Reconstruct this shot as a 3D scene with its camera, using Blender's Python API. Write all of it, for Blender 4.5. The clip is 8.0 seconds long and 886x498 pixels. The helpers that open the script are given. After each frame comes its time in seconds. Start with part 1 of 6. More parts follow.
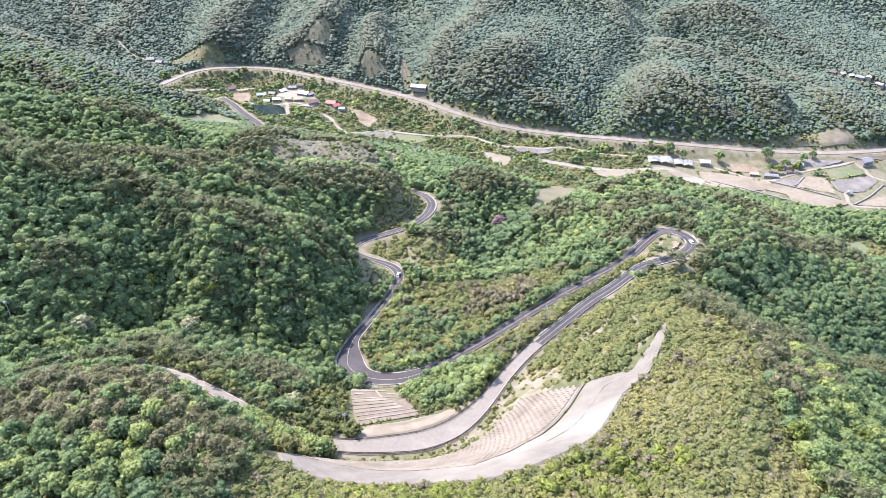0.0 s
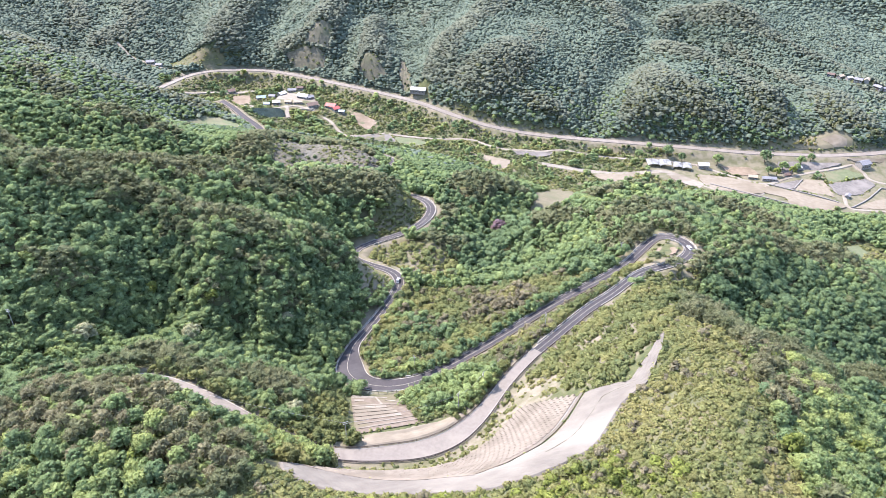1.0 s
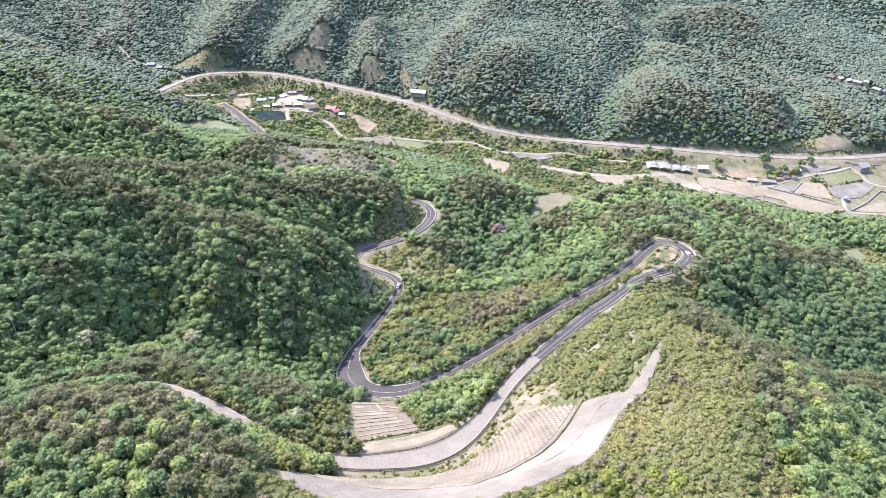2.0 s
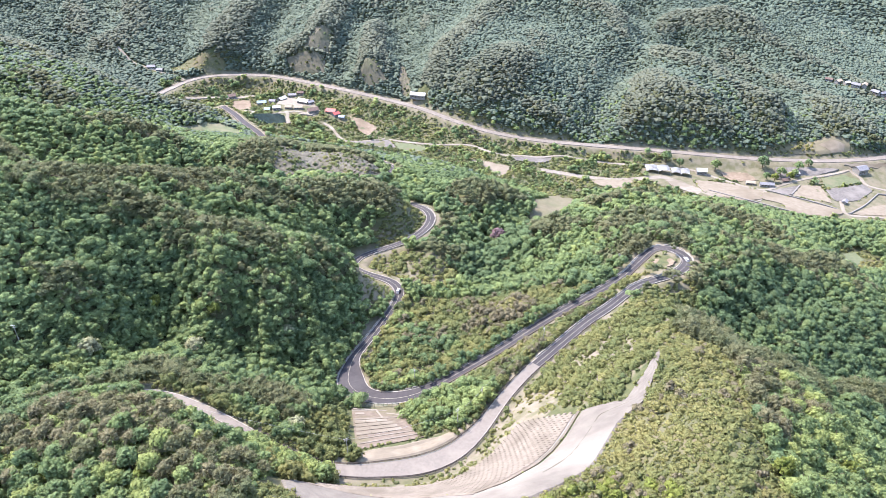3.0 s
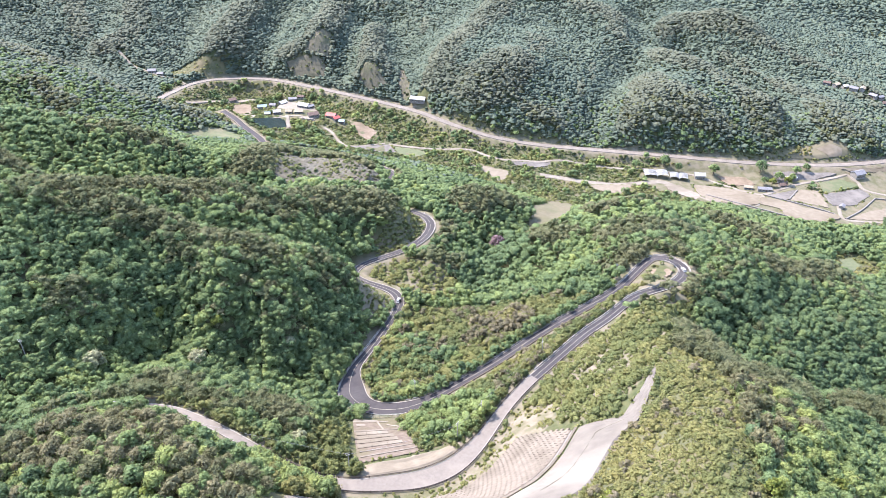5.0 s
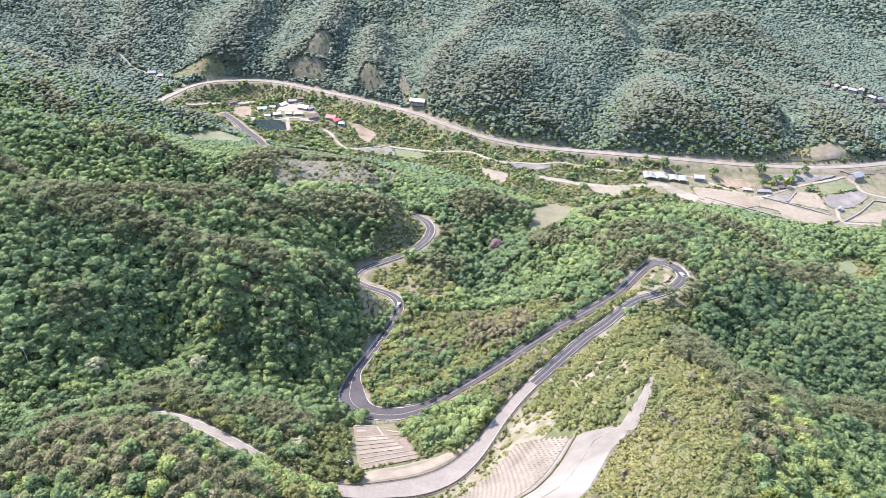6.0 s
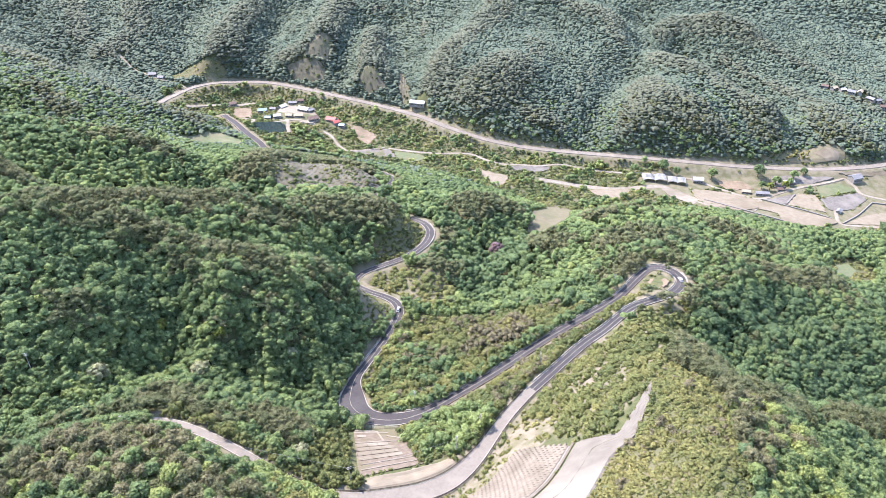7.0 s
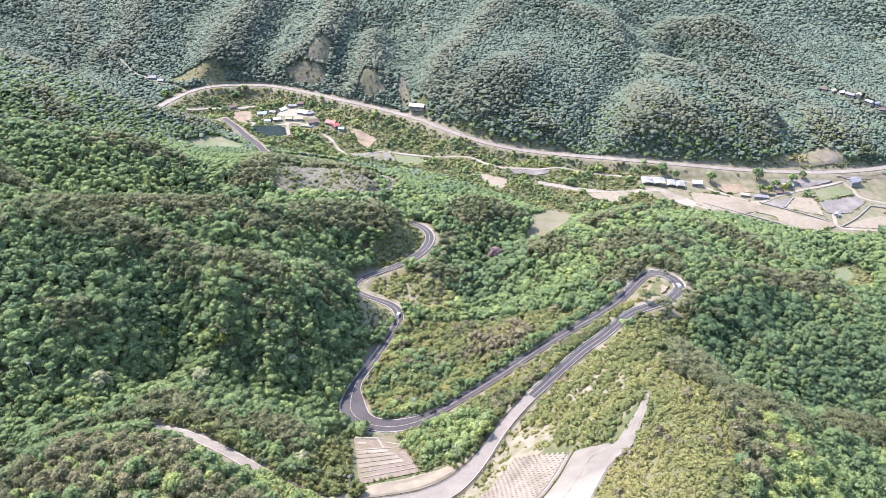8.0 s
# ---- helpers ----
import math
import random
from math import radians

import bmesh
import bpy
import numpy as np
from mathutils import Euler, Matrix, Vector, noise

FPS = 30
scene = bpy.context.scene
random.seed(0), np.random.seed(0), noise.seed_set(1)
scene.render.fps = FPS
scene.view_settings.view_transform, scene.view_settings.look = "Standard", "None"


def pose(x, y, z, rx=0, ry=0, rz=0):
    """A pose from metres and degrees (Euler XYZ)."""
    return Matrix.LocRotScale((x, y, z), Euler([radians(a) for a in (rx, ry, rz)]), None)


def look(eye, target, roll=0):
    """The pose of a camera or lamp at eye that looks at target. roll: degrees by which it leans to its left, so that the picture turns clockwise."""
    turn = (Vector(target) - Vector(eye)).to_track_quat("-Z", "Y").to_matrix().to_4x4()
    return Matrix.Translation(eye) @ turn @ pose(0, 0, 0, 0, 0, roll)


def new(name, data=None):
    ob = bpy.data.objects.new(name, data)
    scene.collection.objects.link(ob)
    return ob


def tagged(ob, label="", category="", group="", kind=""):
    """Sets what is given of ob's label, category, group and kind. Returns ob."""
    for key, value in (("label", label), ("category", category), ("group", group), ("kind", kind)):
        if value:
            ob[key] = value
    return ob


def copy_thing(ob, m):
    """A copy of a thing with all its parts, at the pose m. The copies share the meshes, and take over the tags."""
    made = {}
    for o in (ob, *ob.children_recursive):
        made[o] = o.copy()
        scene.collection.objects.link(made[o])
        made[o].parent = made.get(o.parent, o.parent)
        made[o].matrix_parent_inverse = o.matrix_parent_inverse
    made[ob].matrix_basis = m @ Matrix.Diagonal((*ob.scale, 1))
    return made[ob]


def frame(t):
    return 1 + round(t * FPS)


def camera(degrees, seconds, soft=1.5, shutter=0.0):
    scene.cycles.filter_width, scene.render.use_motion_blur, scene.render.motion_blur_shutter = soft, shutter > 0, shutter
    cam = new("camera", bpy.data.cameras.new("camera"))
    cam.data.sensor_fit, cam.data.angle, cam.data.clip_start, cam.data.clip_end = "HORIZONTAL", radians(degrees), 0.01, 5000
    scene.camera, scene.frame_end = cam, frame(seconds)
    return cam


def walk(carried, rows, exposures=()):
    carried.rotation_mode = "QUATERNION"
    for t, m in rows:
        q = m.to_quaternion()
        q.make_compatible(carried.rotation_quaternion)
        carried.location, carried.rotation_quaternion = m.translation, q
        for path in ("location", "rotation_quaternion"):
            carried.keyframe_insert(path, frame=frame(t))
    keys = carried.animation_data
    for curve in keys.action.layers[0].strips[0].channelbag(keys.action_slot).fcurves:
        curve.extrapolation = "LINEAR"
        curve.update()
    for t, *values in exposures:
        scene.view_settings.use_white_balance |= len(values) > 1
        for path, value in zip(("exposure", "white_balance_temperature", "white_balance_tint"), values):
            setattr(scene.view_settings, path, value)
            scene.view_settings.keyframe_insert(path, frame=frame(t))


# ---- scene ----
cam = camera(62.0, 8.0, soft=0.8)
METRES, EYE, TILT, LEAN, TURN = 36.0, 250.0, -32.0, 0.0, 0.0
ROWS = [
    (0.0, 0.0, 0.0, 0.0, 0.0, 0.0, -0.0),
    (0.5, 0.0003, -0.0297, 0.0541, -0.01, -0.03, 0.02),
    (1.0, -0.0, -0.0592, 0.1096, -0.03, -0.09, 0.03),
    (1.5, -0.0006, -0.0885, 0.1638, -0.03, -0.14, 0.03),
    (3.0, 0.001, -0.1778, 0.3275, -0.06, -0.28, 0.04),
    (3.5, 0.0004, -0.2076, 0.3818, -0.06, -0.36, 0.04),
    (4.0, -0.0015, -0.2389, 0.439, -0.09, -0.46, 0.05),
    (4.5, -0.0011, -0.2693, 0.4919, -0.08, -0.5, 0.06),
    (6.0, 0.0009, -0.3609, 0.6579, -0.1, -0.69, 0.09),
    (6.5, 0.0009, -0.3898, 0.7119, -0.11, -0.75, 0.09),
    (7.0, 0.0013, -0.4189, 0.767, -0.12, -0.84, 0.1),
    (7.5, 0.0015, -0.4488, 0.8219, -0.13, -0.88, 0.12),
    (8.0, 0.0014, -0.4786, 0.8778, -0.15, -0.89, 0.14),
]
walk(cam, [(t, pose(0, 0, EYE, TILT, LEAN, TURN) @ pose(METRES * x, METRES * y, METRES * z, 90 + pitch, roll, yaw)) for t, x, y, z, yaw, pitch, roll in ROWS],
     exposures=[(0.0, 2.15, 6450, 21), (8.0, 2.15, 6450, 21)])

# ---- light ----
SUN_DIR = Vector((-0.58, 0.42, 1.0)).normalized()          # towards the sun: high, from the left
world = bpy.data.worlds.new("sky")
scene.world = world
world.use_nodes = True
wn = world.node_tree.nodes
sky = wn.new("ShaderNodeTexSky")
sky.sky_type, sky.sun_disc = "NISHITA", False
sky.sun_elevation = math.asin(SUN_DIR.z)
sky.sun_rotation = math.atan2(SUN_DIR.x, SUN_DIR.y)
sky.air_density, sky.dust_density = 1.3, 1.0
wn["Background"].inputs["Strength"].default_value = 0.15
world.node_tree.links.new(sky.outputs[0], wn["Background"].inputs["Color"])
sun = new("sun", bpy.data.lights.new("sun", "SUN"))
sun.data.energy, sun.data.angle, sun.data.color = 2.8, radians(0.6), (1.0, 0.95, 0.86)
sun.matrix_world = look((0, 0, 500), tuple(Vector((0, 0, 500)) - SUN_DIR))

# ---- materials ----
def material(name, low, high, scale=1.0, rough=0.9, detail=None, bump=0.0, bump_scale=6.0, metal=0.0, spec=0.3, big=None):
    """Mottled surface: colours low..high by noise of `scale` per metre, stained towards `big` at a tenth of it, with fine relief."""
    m = bpy.data.materials.new(name)
    m.use_nodes = True
    nt = m.node_tree
    b = nt.nodes["Principled BSDF"]
    geo = nt.nodes.new("ShaderNodeNewGeometry")
    n1 = nt.nodes.new("ShaderNodeTexNoise")
    n1.inputs["Scale"].default_value, n1.inputs["Detail"].default_value = scale, 6
    nt.links.new(geo.outputs["Position"], n1.inputs["Vector"])
    ramp = nt.nodes.new("ShaderNodeValToRGB")
    ramp.color_ramp.elements[0].position, ramp.color_ramp.elements[1].position = 0.32, 0.68
    ramp.color_ramp.elements[0].color, ramp.color_ramp.elements[1].color = (*low, 1), (*high, 1)
    nt.links.new(n1.outputs["Fac"], ramp.inputs["Fac"])
    colour = ramp.outputs["Color"]
    if big:
        n2 = nt.nodes.new("ShaderNodeTexNoise")
        n2.inputs["Scale"].default_value, n2.inputs["Detail"].default_value = scale * 0.13, 4
        nt.links.new(geo.outputs["Position"], n2.inputs["Vector"])
        r2 = nt.nodes.new("ShaderNodeMapRange")
        r2.inputs["From Min"].default_value, r2.inputs["From Max"].default_value = 0.5, 0.66
        nt.links.new(n2.outputs["Fac"], r2.inputs["Value"])
        mix = nt.nodes.new("ShaderNodeMix")
        mix.data_type = "RGBA"
        mix.inputs["B"].default_value = (*big, 1)
        nt.links.new(r2.outputs["Result"], mix.inputs["Factor"])
        nt.links.new(colour, mix.inputs["A"])
        colour = mix.outputs["Result"]
    nt.links.new(colour, b.inputs["Base Color"])
    b.inputs["Roughness"].default_value, b.inputs["Metallic"].default_value = rough, metal
    b.inputs["Specular IOR Level"].default_value = spec
    if bump:
        n3 = nt.nodes.new("ShaderNodeTexNoise")
        n3.inputs["Scale"].default_value, n3.inputs["Detail"].default_value = bump_scale, 5
        nt.links.new(geo.outputs["Position"], n3.inputs["Vector"])
        bp = nt.nodes.new("ShaderNodeBump")
        bp.inputs["Strength"].default_value, bp.inputs["Distance"].default_value = 0.8, bump
        nt.links.new(n3.outputs["Fac"], bp.inputs["Height"])
        nt.links.new(bp.outputs["Normal"], b.inputs["Normal"])
    return m


def foliage(name, stops, grain=0.35, gap=0.555, soft=0.4, lobe=0.9):
    """Leaves: hue by the plant's own 'tint' value, each clump a little lighter or darker."""
    m = bpy.data.materials.new(name)
    m.use_nodes = True
    nt = m.node_tree
    b = nt.nodes["Principled BSDF"]
    at = nt.nodes.new("ShaderNodeAttribute")
    at.attribute_name = "tint"
    ramp = nt.nodes.new("ShaderNodeValToRGB")
    cr = ramp.color_ramp
    while len(cr.elements) < len(stops):
        cr.elements.new(0.5)
    for i, (p, c) in enumerate(stops):
        cr.elements[i].position, cr.elements[i].color = p, (*c, 1)
    nt.links.new(at.outputs["Fac"], ramp.inputs["Fac"])
    geo = nt.nodes.new("ShaderNodeNewGeometry")
    val = nt.nodes.new("ShaderNodeMapRange")
    val.inputs["To Min"].default_value, val.inputs["To Max"].default_value = 1 - grain, 1 + grain
    nz = nt.nodes.new("ShaderNodeTexNoise")
    nz.inputs["Scale"].default_value, nz.inputs["Detail"].default_value = 1.7, 6
    nz.inputs["Roughness"].default_value = 0.68
    nt.links.new(geo.outputs["Position"], nz.inputs["Vector"])
    bp = nt.nodes.new("ShaderNodeBump")
    bp.inputs["Strength"].default_value, bp.inputs["Distance"].default_value = 1.0, 1.0
    lobes = nt.nodes.new("ShaderNodeTexVoronoi")
    lobes.inputs["Scale"].default_value = 1.25
    nt.links.new(geo.outputs["Position"], lobes.inputs["Vector"])
    lump = nt.nodes.new("ShaderNodeMath")
    lump.operation = "MULTIPLY_ADD"
    lump.inputs[1].default_value = -lobe
    nt.links.new(lobes.outputs["Distance"], lump.inputs[0])
    nt.links.new(nz.outputs["Fac"], lump.inputs[2])
    nt.links.new(lump.outputs[0], bp.inputs["Height"])
    puff = nt.nodes.new("ShaderNodeAttribute")
    puff.attribute_name = "soft"
    turn = nt.nodes.new("ShaderNodeVectorTransform")
    turn.vector_type, turn.convert_from, turn.convert_to = "NORMAL", "OBJECT", "WORLD"
    nt.links.new(puff.outputs["Vector"], turn.inputs[0])
    mean = nt.nodes.new("ShaderNodeMix")
    mean.data_type = "VECTOR"
    mean.inputs["Factor"].default_value = soft
    nt.links.new(geo.outputs["Normal"], mean.inputs[4])
    nt.links.new(turn.outputs[0], mean.inputs[5])
    unit = nt.nodes.new("ShaderNodeVectorMath")
    unit.operation = "NORMALIZE"
    nt.links.new(mean.outputs[1], unit.inputs[0])
    nt.links.new(unit.outputs[0], bp.inputs["Normal"])
    nt.links.new(bp.outputs["Normal"], b.inputs["Normal"])
    both = nt.nodes.new("ShaderNodeMath")
    both.operation = "MULTIPLY_ADD"
    both.inputs[1].default_value = 0.5
    nt.links.new(geo.outputs["Random Per Island"], both.inputs[0])
    half = nt.nodes.new("ShaderNodeMath")
    half.operation = "MULTIPLY_ADD"
    half.inputs[1].default_value, half.inputs[2].default_value = 3.0, -1.25
    nt.links.new(nz.outputs["Fac"], half.inputs[0])
    nt.links.new(half.outputs[0], both.inputs[2])
    nt.links.new(both.outputs[0], val.inputs["Value"])
    hsv = nt.nodes.new("ShaderNodeHueSaturation")
    nt.links.new(ramp.outputs["Color"], hsv.inputs["Color"])
    nt.links.new(val.outputs["Result"], hsv.inputs["Value"])
    nt.links.new(hsv.outputs["Color"], b.inputs["Base Color"])
    b.inputs["Roughness"].default_value = 0.6
    b.inputs["Specular IOR Level"].default_value = 0.1
    tr = nt.nodes.new("ShaderNodeBsdfTranslucent")
    nt.links.new(hsv.outputs["Color"], tr.inputs["Color"])
    mx = nt.nodes.new("ShaderNodeMixShader")
    mx.inputs[0].default_value = 0.38
    nt.links.new(b.outputs[0], mx.inputs[1])
    nt.links.new(tr.outputs[0], mx.inputs[2])
    # ragged gaps between the leaves
    gaps = nt.nodes.new("ShaderNodeTexNoise")
    gaps.inputs["Scale"].default_value, gaps.inputs["Detail"].default_value, gaps.inputs["Roughness"].default_value = 1.3, 5, 0.66
    nt.links.new(geo.outputs["Position"], gaps.inputs["Vector"])
    cut = nt.nodes.new("ShaderNodeMath")
    cut.operation = "GREATER_THAN"
    cut.inputs[1].default_value = gap
    nt.links.new(gaps.outputs["Fac"], cut.inputs[0])
    clear = nt.nodes.new("ShaderNodeBsdfTransparent")
    leafy = nt.nodes.new("ShaderNodeMixShader")
    nt.links.new(cut.outputs[0], leafy.inputs[0])
    nt.links.new(mx.outputs[0], leafy.inputs[1])
    nt.links.new(clear.outputs[0], leafy.inputs[2])
    nt.links.new(leafy.outputs[0], nt.nodes["Material Output"].inputs["Surface"])
    return m


M_EARTH = material("forest_floor", (0.043, 0.056, 0.022), (0.086, 0.090, 0.039), 0.35, 0.95, big=(0.112, 0.095, 0.052), bump=0.3, bump_scale=0.8)
M_ASPHALT = material("new_asphalt", (0.036, 0.034, 0.036), (0.048, 0.043, 0.046), 0.5, 0.85, bump=0.02, big=(0.056, 0.052, 0.053))
M_OLDROAD = material("worn_asphalt", (0.141, 0.125, 0.108), (0.174, 0.155, 0.133), 0.9, 0.85, bump=0.02, big=(0.190, 0.169, 0.144))
M_CONCRETE = material("concrete", (0.140, 0.119, 0.095), (0.188, 0.161, 0.129), 0.5, 0.9, bump=0.05, bump_scale=3, big=(0.118, 0.100, 0.076))
M_SHOTCRETE = material("sprayed_concrete", (0.112, 0.099, 0.085), (0.148, 0.134, 0.113), 0.22, 0.92, bump=0.15, bump_scale=1.6, big=(0.182, 0.166, 0.141))
M_PALE = material("pale_track", (0.171, 0.151, 0.122), (0.221, 0.198, 0.160), 0.3, 0.95, big=(0.142, 0.122, 0.093))
M_SOIL = material("bare_soil", (0.140, 0.106, 0.075), (0.207, 0.164, 0.120), 0.3, 0.95, bump=0.15, bump_scale=1.2, big=(0.111, 0.088, 0.059))
M_SAND = material("sandy_field", (0.149, 0.126, 0.093), (0.193, 0.166, 0.126), 0.25, 0.95, bump=0.05, bump_scale=3, big=(0.128, 0.106, 0.074))
M_PLOUGHED = material("ploughed_field", (0.094, 0.085, 0.077), (0.143, 0.132, 0.120), 0.4, 0.95, big=(0.168, 0.154, 0.138))
M_STRAW = material("dry_grass_field", (0.116, 0.105, 0.067), (0.146, 0.129, 0.086), 0.3, 0.95, bump=0.08, bump_scale=2, big=(0.107, 0.105, 0.060))
M_CROP = material("green_crop", (0.077, 0.095, 0.047), (0.112, 0.125, 0.067), 0.4, 0.9, big=(0.133, 0.127, 0.077))
M_ROCK = material("rock_cut", (0.062, 0.058, 0.037), (0.113, 0.102, 0.077), 0.35, 0.95, bump=0.6, bump_scale=0.7, big=(0.120, 0.113, 0.090))
M_CUT = material("cleared_slope", (0.090, 0.084, 0.056), (0.133, 0.120, 0.086), 0.3, 0.95, bump=0.2, bump_scale=1.0, big=(0.073, 0.079, 0.043))
M_WATER = material("pond_water", (0.012, 0.022, 0.024), (0.018, 0.030, 0.030), 0.1, 0.12, spec=0.5)
M_BROWN = material("brown_earth", (0.107, 0.083, 0.064), (0.153, 0.125, 0.099), 0.5, 0.95, bump=0.15, bump_scale=1.5, big=(0.112, 0.099, 0.060))
M_DARKRAIL = material("dark_steel", (0.05, 0.04, 0.038), (0.09, 0.075, 0.07), 1.0, 0.6, metal=0.3)
M_LEAF = foliage("broadleaf", [(0.0, (0.156, 0.233, 0.115)), (0.35, (0.245, 0.329, 0.137)), (0.7, (0.366, 0.420, 0.146)), (1.0, (0.503, 0.520, 0.168))], 0.28)
M_PINE = foliage("pine_needles", [(0.0, (0.171, 0.201, 0.102)), (0.5, (0.234, 0.236, 0.128)), (1.0, (0.297, 0.276, 0.162))], 0.3)
# far woods: haze painted into leaf and needle colours, bluer and lower in contrast
M_HAZELEAF = foliage("hazed_leaves", [(0.0, (0.153, 0.208, 0.160)), (0.5, (0.202, 0.250, 0.176)), (1.0, (0.267, 0.297, 0.187))], 0.08, 0.62, 0.9, 0.2)
M_HAZEPINE = foliage("hazed_needles", [(0.0, (0.175, 0.208, 0.151)), (1.0, (0.241, 0.248, 0.173))], 0.08, 0.62, 0.9, 0.2)
M_BRUSH = foliage("brush_leaves", [(0.0, (0.128, 0.174, 0.081)), (0.5, (0.221, 0.245, 0.097)), (1.0, (0.319, 0.302, 0.121))], 0.25)
M_TWIG = foliage("leafless_twigs", [(0.0, (0.190, 0.183, 0.109)), (1.0, (0.299, 0.263, 0.172))], 0.28)
M_WHITE = material("white_paint", (0.62, 0.62, 0.6), (0.8, 0.8, 0.78), 1.5, 0.7, big=(0.5, 0.48, 0.45))
M_KERB = material("white_kerb", (0.235, 0.219, 0.192), (0.300, 0.280, 0.246), 1.0, 0.8, big=(0.195, 0.176, 0.153))
M_LINE = material("road_line", (0.224, 0.211, 0.163), (0.310, 0.288, 0.224), 1.5, 0.7)
M_JOINT = material("dark_joint", (0.138, 0.130, 0.118), (0.192, 0.180, 0.164), 0.8, 0.95)


def dry_patches(m):
    """Blend the ground towards pale dry grass where its 'dry' value is high."""
    nt = m.node_tree
    b = nt.nodes["Principled BSDF"]
    old = b.inputs["Base Color"].links[0].from_socket
    at = nt.nodes.new("ShaderNodeAttribute")
    at.attribute_name = "dry"
    nz = nt.nodes.new("ShaderNodeTexNoise")
    nz.inputs["Scale"].default_value, nz.inputs["Detail"].default_value = 0.16, 6
    geo = nt.nodes.new("ShaderNodeNewGeometry")
    nt.links.new(geo.outputs["Position"], nz.inputs["Vector"])
    ramp = nt.nodes.new("ShaderNodeValToRGB")
    cr = ramp.color_ramp
    cr.elements[0].position, cr.elements[1].position = 0.36, 0.60
    cr.elements[0].color, cr.elements[1].color = (0.105, 0.10, 0.056, 1), (0.18, 0.155, 0.118, 1)
    nt.links.new(nz.outputs["Fac"], ramp.inputs["Fac"])
    mix = nt.nodes.new("ShaderNodeMix")
    mix.data_type = "RGBA"
    nt.links.new(at.outputs["Fac"], mix.inputs["Factor"])
    nt.links.new(old, mix.inputs["A"])
    nt.links.new(ramp.outputs["Color"], mix.inputs["B"])
    nt.links.new(mix.outputs["Result"], b.inputs["Base Color"])


dry_patches(M_EARTH)
M_FLOWER = foliage("pale_blossom", [(0.0, (0.264, 0.300, 0.144)), (1.0, (0.504, 0.504, 0.336))])
M_PINK = foliage("pink_blossom", [(0.0, (0.24, 0.16, 0.17)), (1.0, (0.34, 0.24, 0.26))])
M_FRESH = foliage("fresh_leaves", [(0.0, (0.178, 0.228, 0.062)), (1.0, (0.270, 0.308, 0.076))])
M_FENCE = material("green_wire", (0.12, 0.15, 0.12), (0.18, 0.21, 0.17), 2, 0.6)
M_BARK = material("bark", (0.06, 0.045, 0.032), (0.12, 0.095, 0.07), 3.0, 0.95, bump=0.05)
M_GLASS = material("dark_window", (0.02, 0.025, 0.03), (0.035, 0.04, 0.05), 0.5, 0.08, spec=0.6)
M_CARWHITE = material("car_paint", (0.42, 0.42, 0.42), (0.46, 0.46, 0.46), 0.5, 0.25, spec=0.5)
M_TYRE = material("tyre_rubber", (0.015, 0.015, 0.015), (0.025, 0.025, 0.025), 4, 0.8)
M_STEEL = material("galvanised_steel", (0.30, 0.30, 0.31), (0.40, 0.40, 0.41), 2, 0.45, metal=0.7)
M_POLE = material("pole_concrete", (0.28, 0.27, 0.25), (0.36, 0.35, 0.33), 1.5, 0.85)
M_WALLS = material("house_plaster", (0.190, 0.179, 0.161), (0.249, 0.237, 0.219), 0.8, 0.85, big=(0.161, 0.146, 0.128))
ROOFS = {
    "red": material("red_roof", (0.33, 0.06, 0.055), (0.42, 0.10, 0.085), 0.8, 0.6),
    "blue": material("blue_roof", (0.14, 0.21, 0.25), (0.21, 0.28, 0.32), 0.8, 0.5),
    "white": material("white_roof", (0.34, 0.35, 0.35), (0.44, 0.45, 0.45), 0.8, 0.5, big=(0.28, 0.28, 0.27)),
    "brown": material("brown_roof", (0.085, 0.055, 0.045), (0.14, 0.10, 0.085), 0.8, 0.8),
    "grey": material("grey_roof", (0.13, 0.13, 0.14), (0.20, 0.20, 0.21), 0.8, 0.7),
    "tan": material("tan_roof", (0.24, 0.20, 0.15), (0.32, 0.27, 0.20), 0.8, 0.8),
}

# ---- the lie of the land ----
# pass road, from the upper left bend down to the valley: centre line x, y, z
ROAD_TOP = [(-186, 140, 76), (-172, 160, 74), (-163, 178, 72.2), (-152, 194, 70), (-134, 206, 67.8), (-111, 211, 65.5), (-93, 206, 63.5), (-75, 197, 61.3), (-56, 186, 58.6), (-44, 182, 57),
            (-32, 181, 55.8), (-17, 183, 54.8), (-8, 185, 54.2), (3, 191, 53.4), (14, 204, 52.1), (26, 225, 50.4)]
ROAD_RAMP = [(37, 241, 49.4), (47, 253, 48.6), (58, 266, 47.8), (70, 280, 46.7), (82, 292, 45.5), (95, 307, 44), (103, 315, 43), (113, 321, 41.9),
             (123, 327, 40.7), (131, 334, 39.8), (137, 344, 38.9), (135, 354, 38.1), (129, 360, 37.3), (122, 360, 36.6), (114, 352, 35.7), (108, 345, 35)]
ROAD_BACK = [(101, 337, 34.2), (89, 327, 33.2), (79, 320, 32.4), (63, 309, 30.8), (47, 297, 29.2), (32, 285, 27.4), (18, 275, 25.5), (4, 266, 23.4),
             (-6, 260, 21.9), (-17, 256.5, 20.2), (-27, 257, 18.6), (-37, 261, 17), (-44, 269, 15.9), (-45.5, 277, 15), (-45.5, 290, 14.2), (-41, 302, 13.5)]
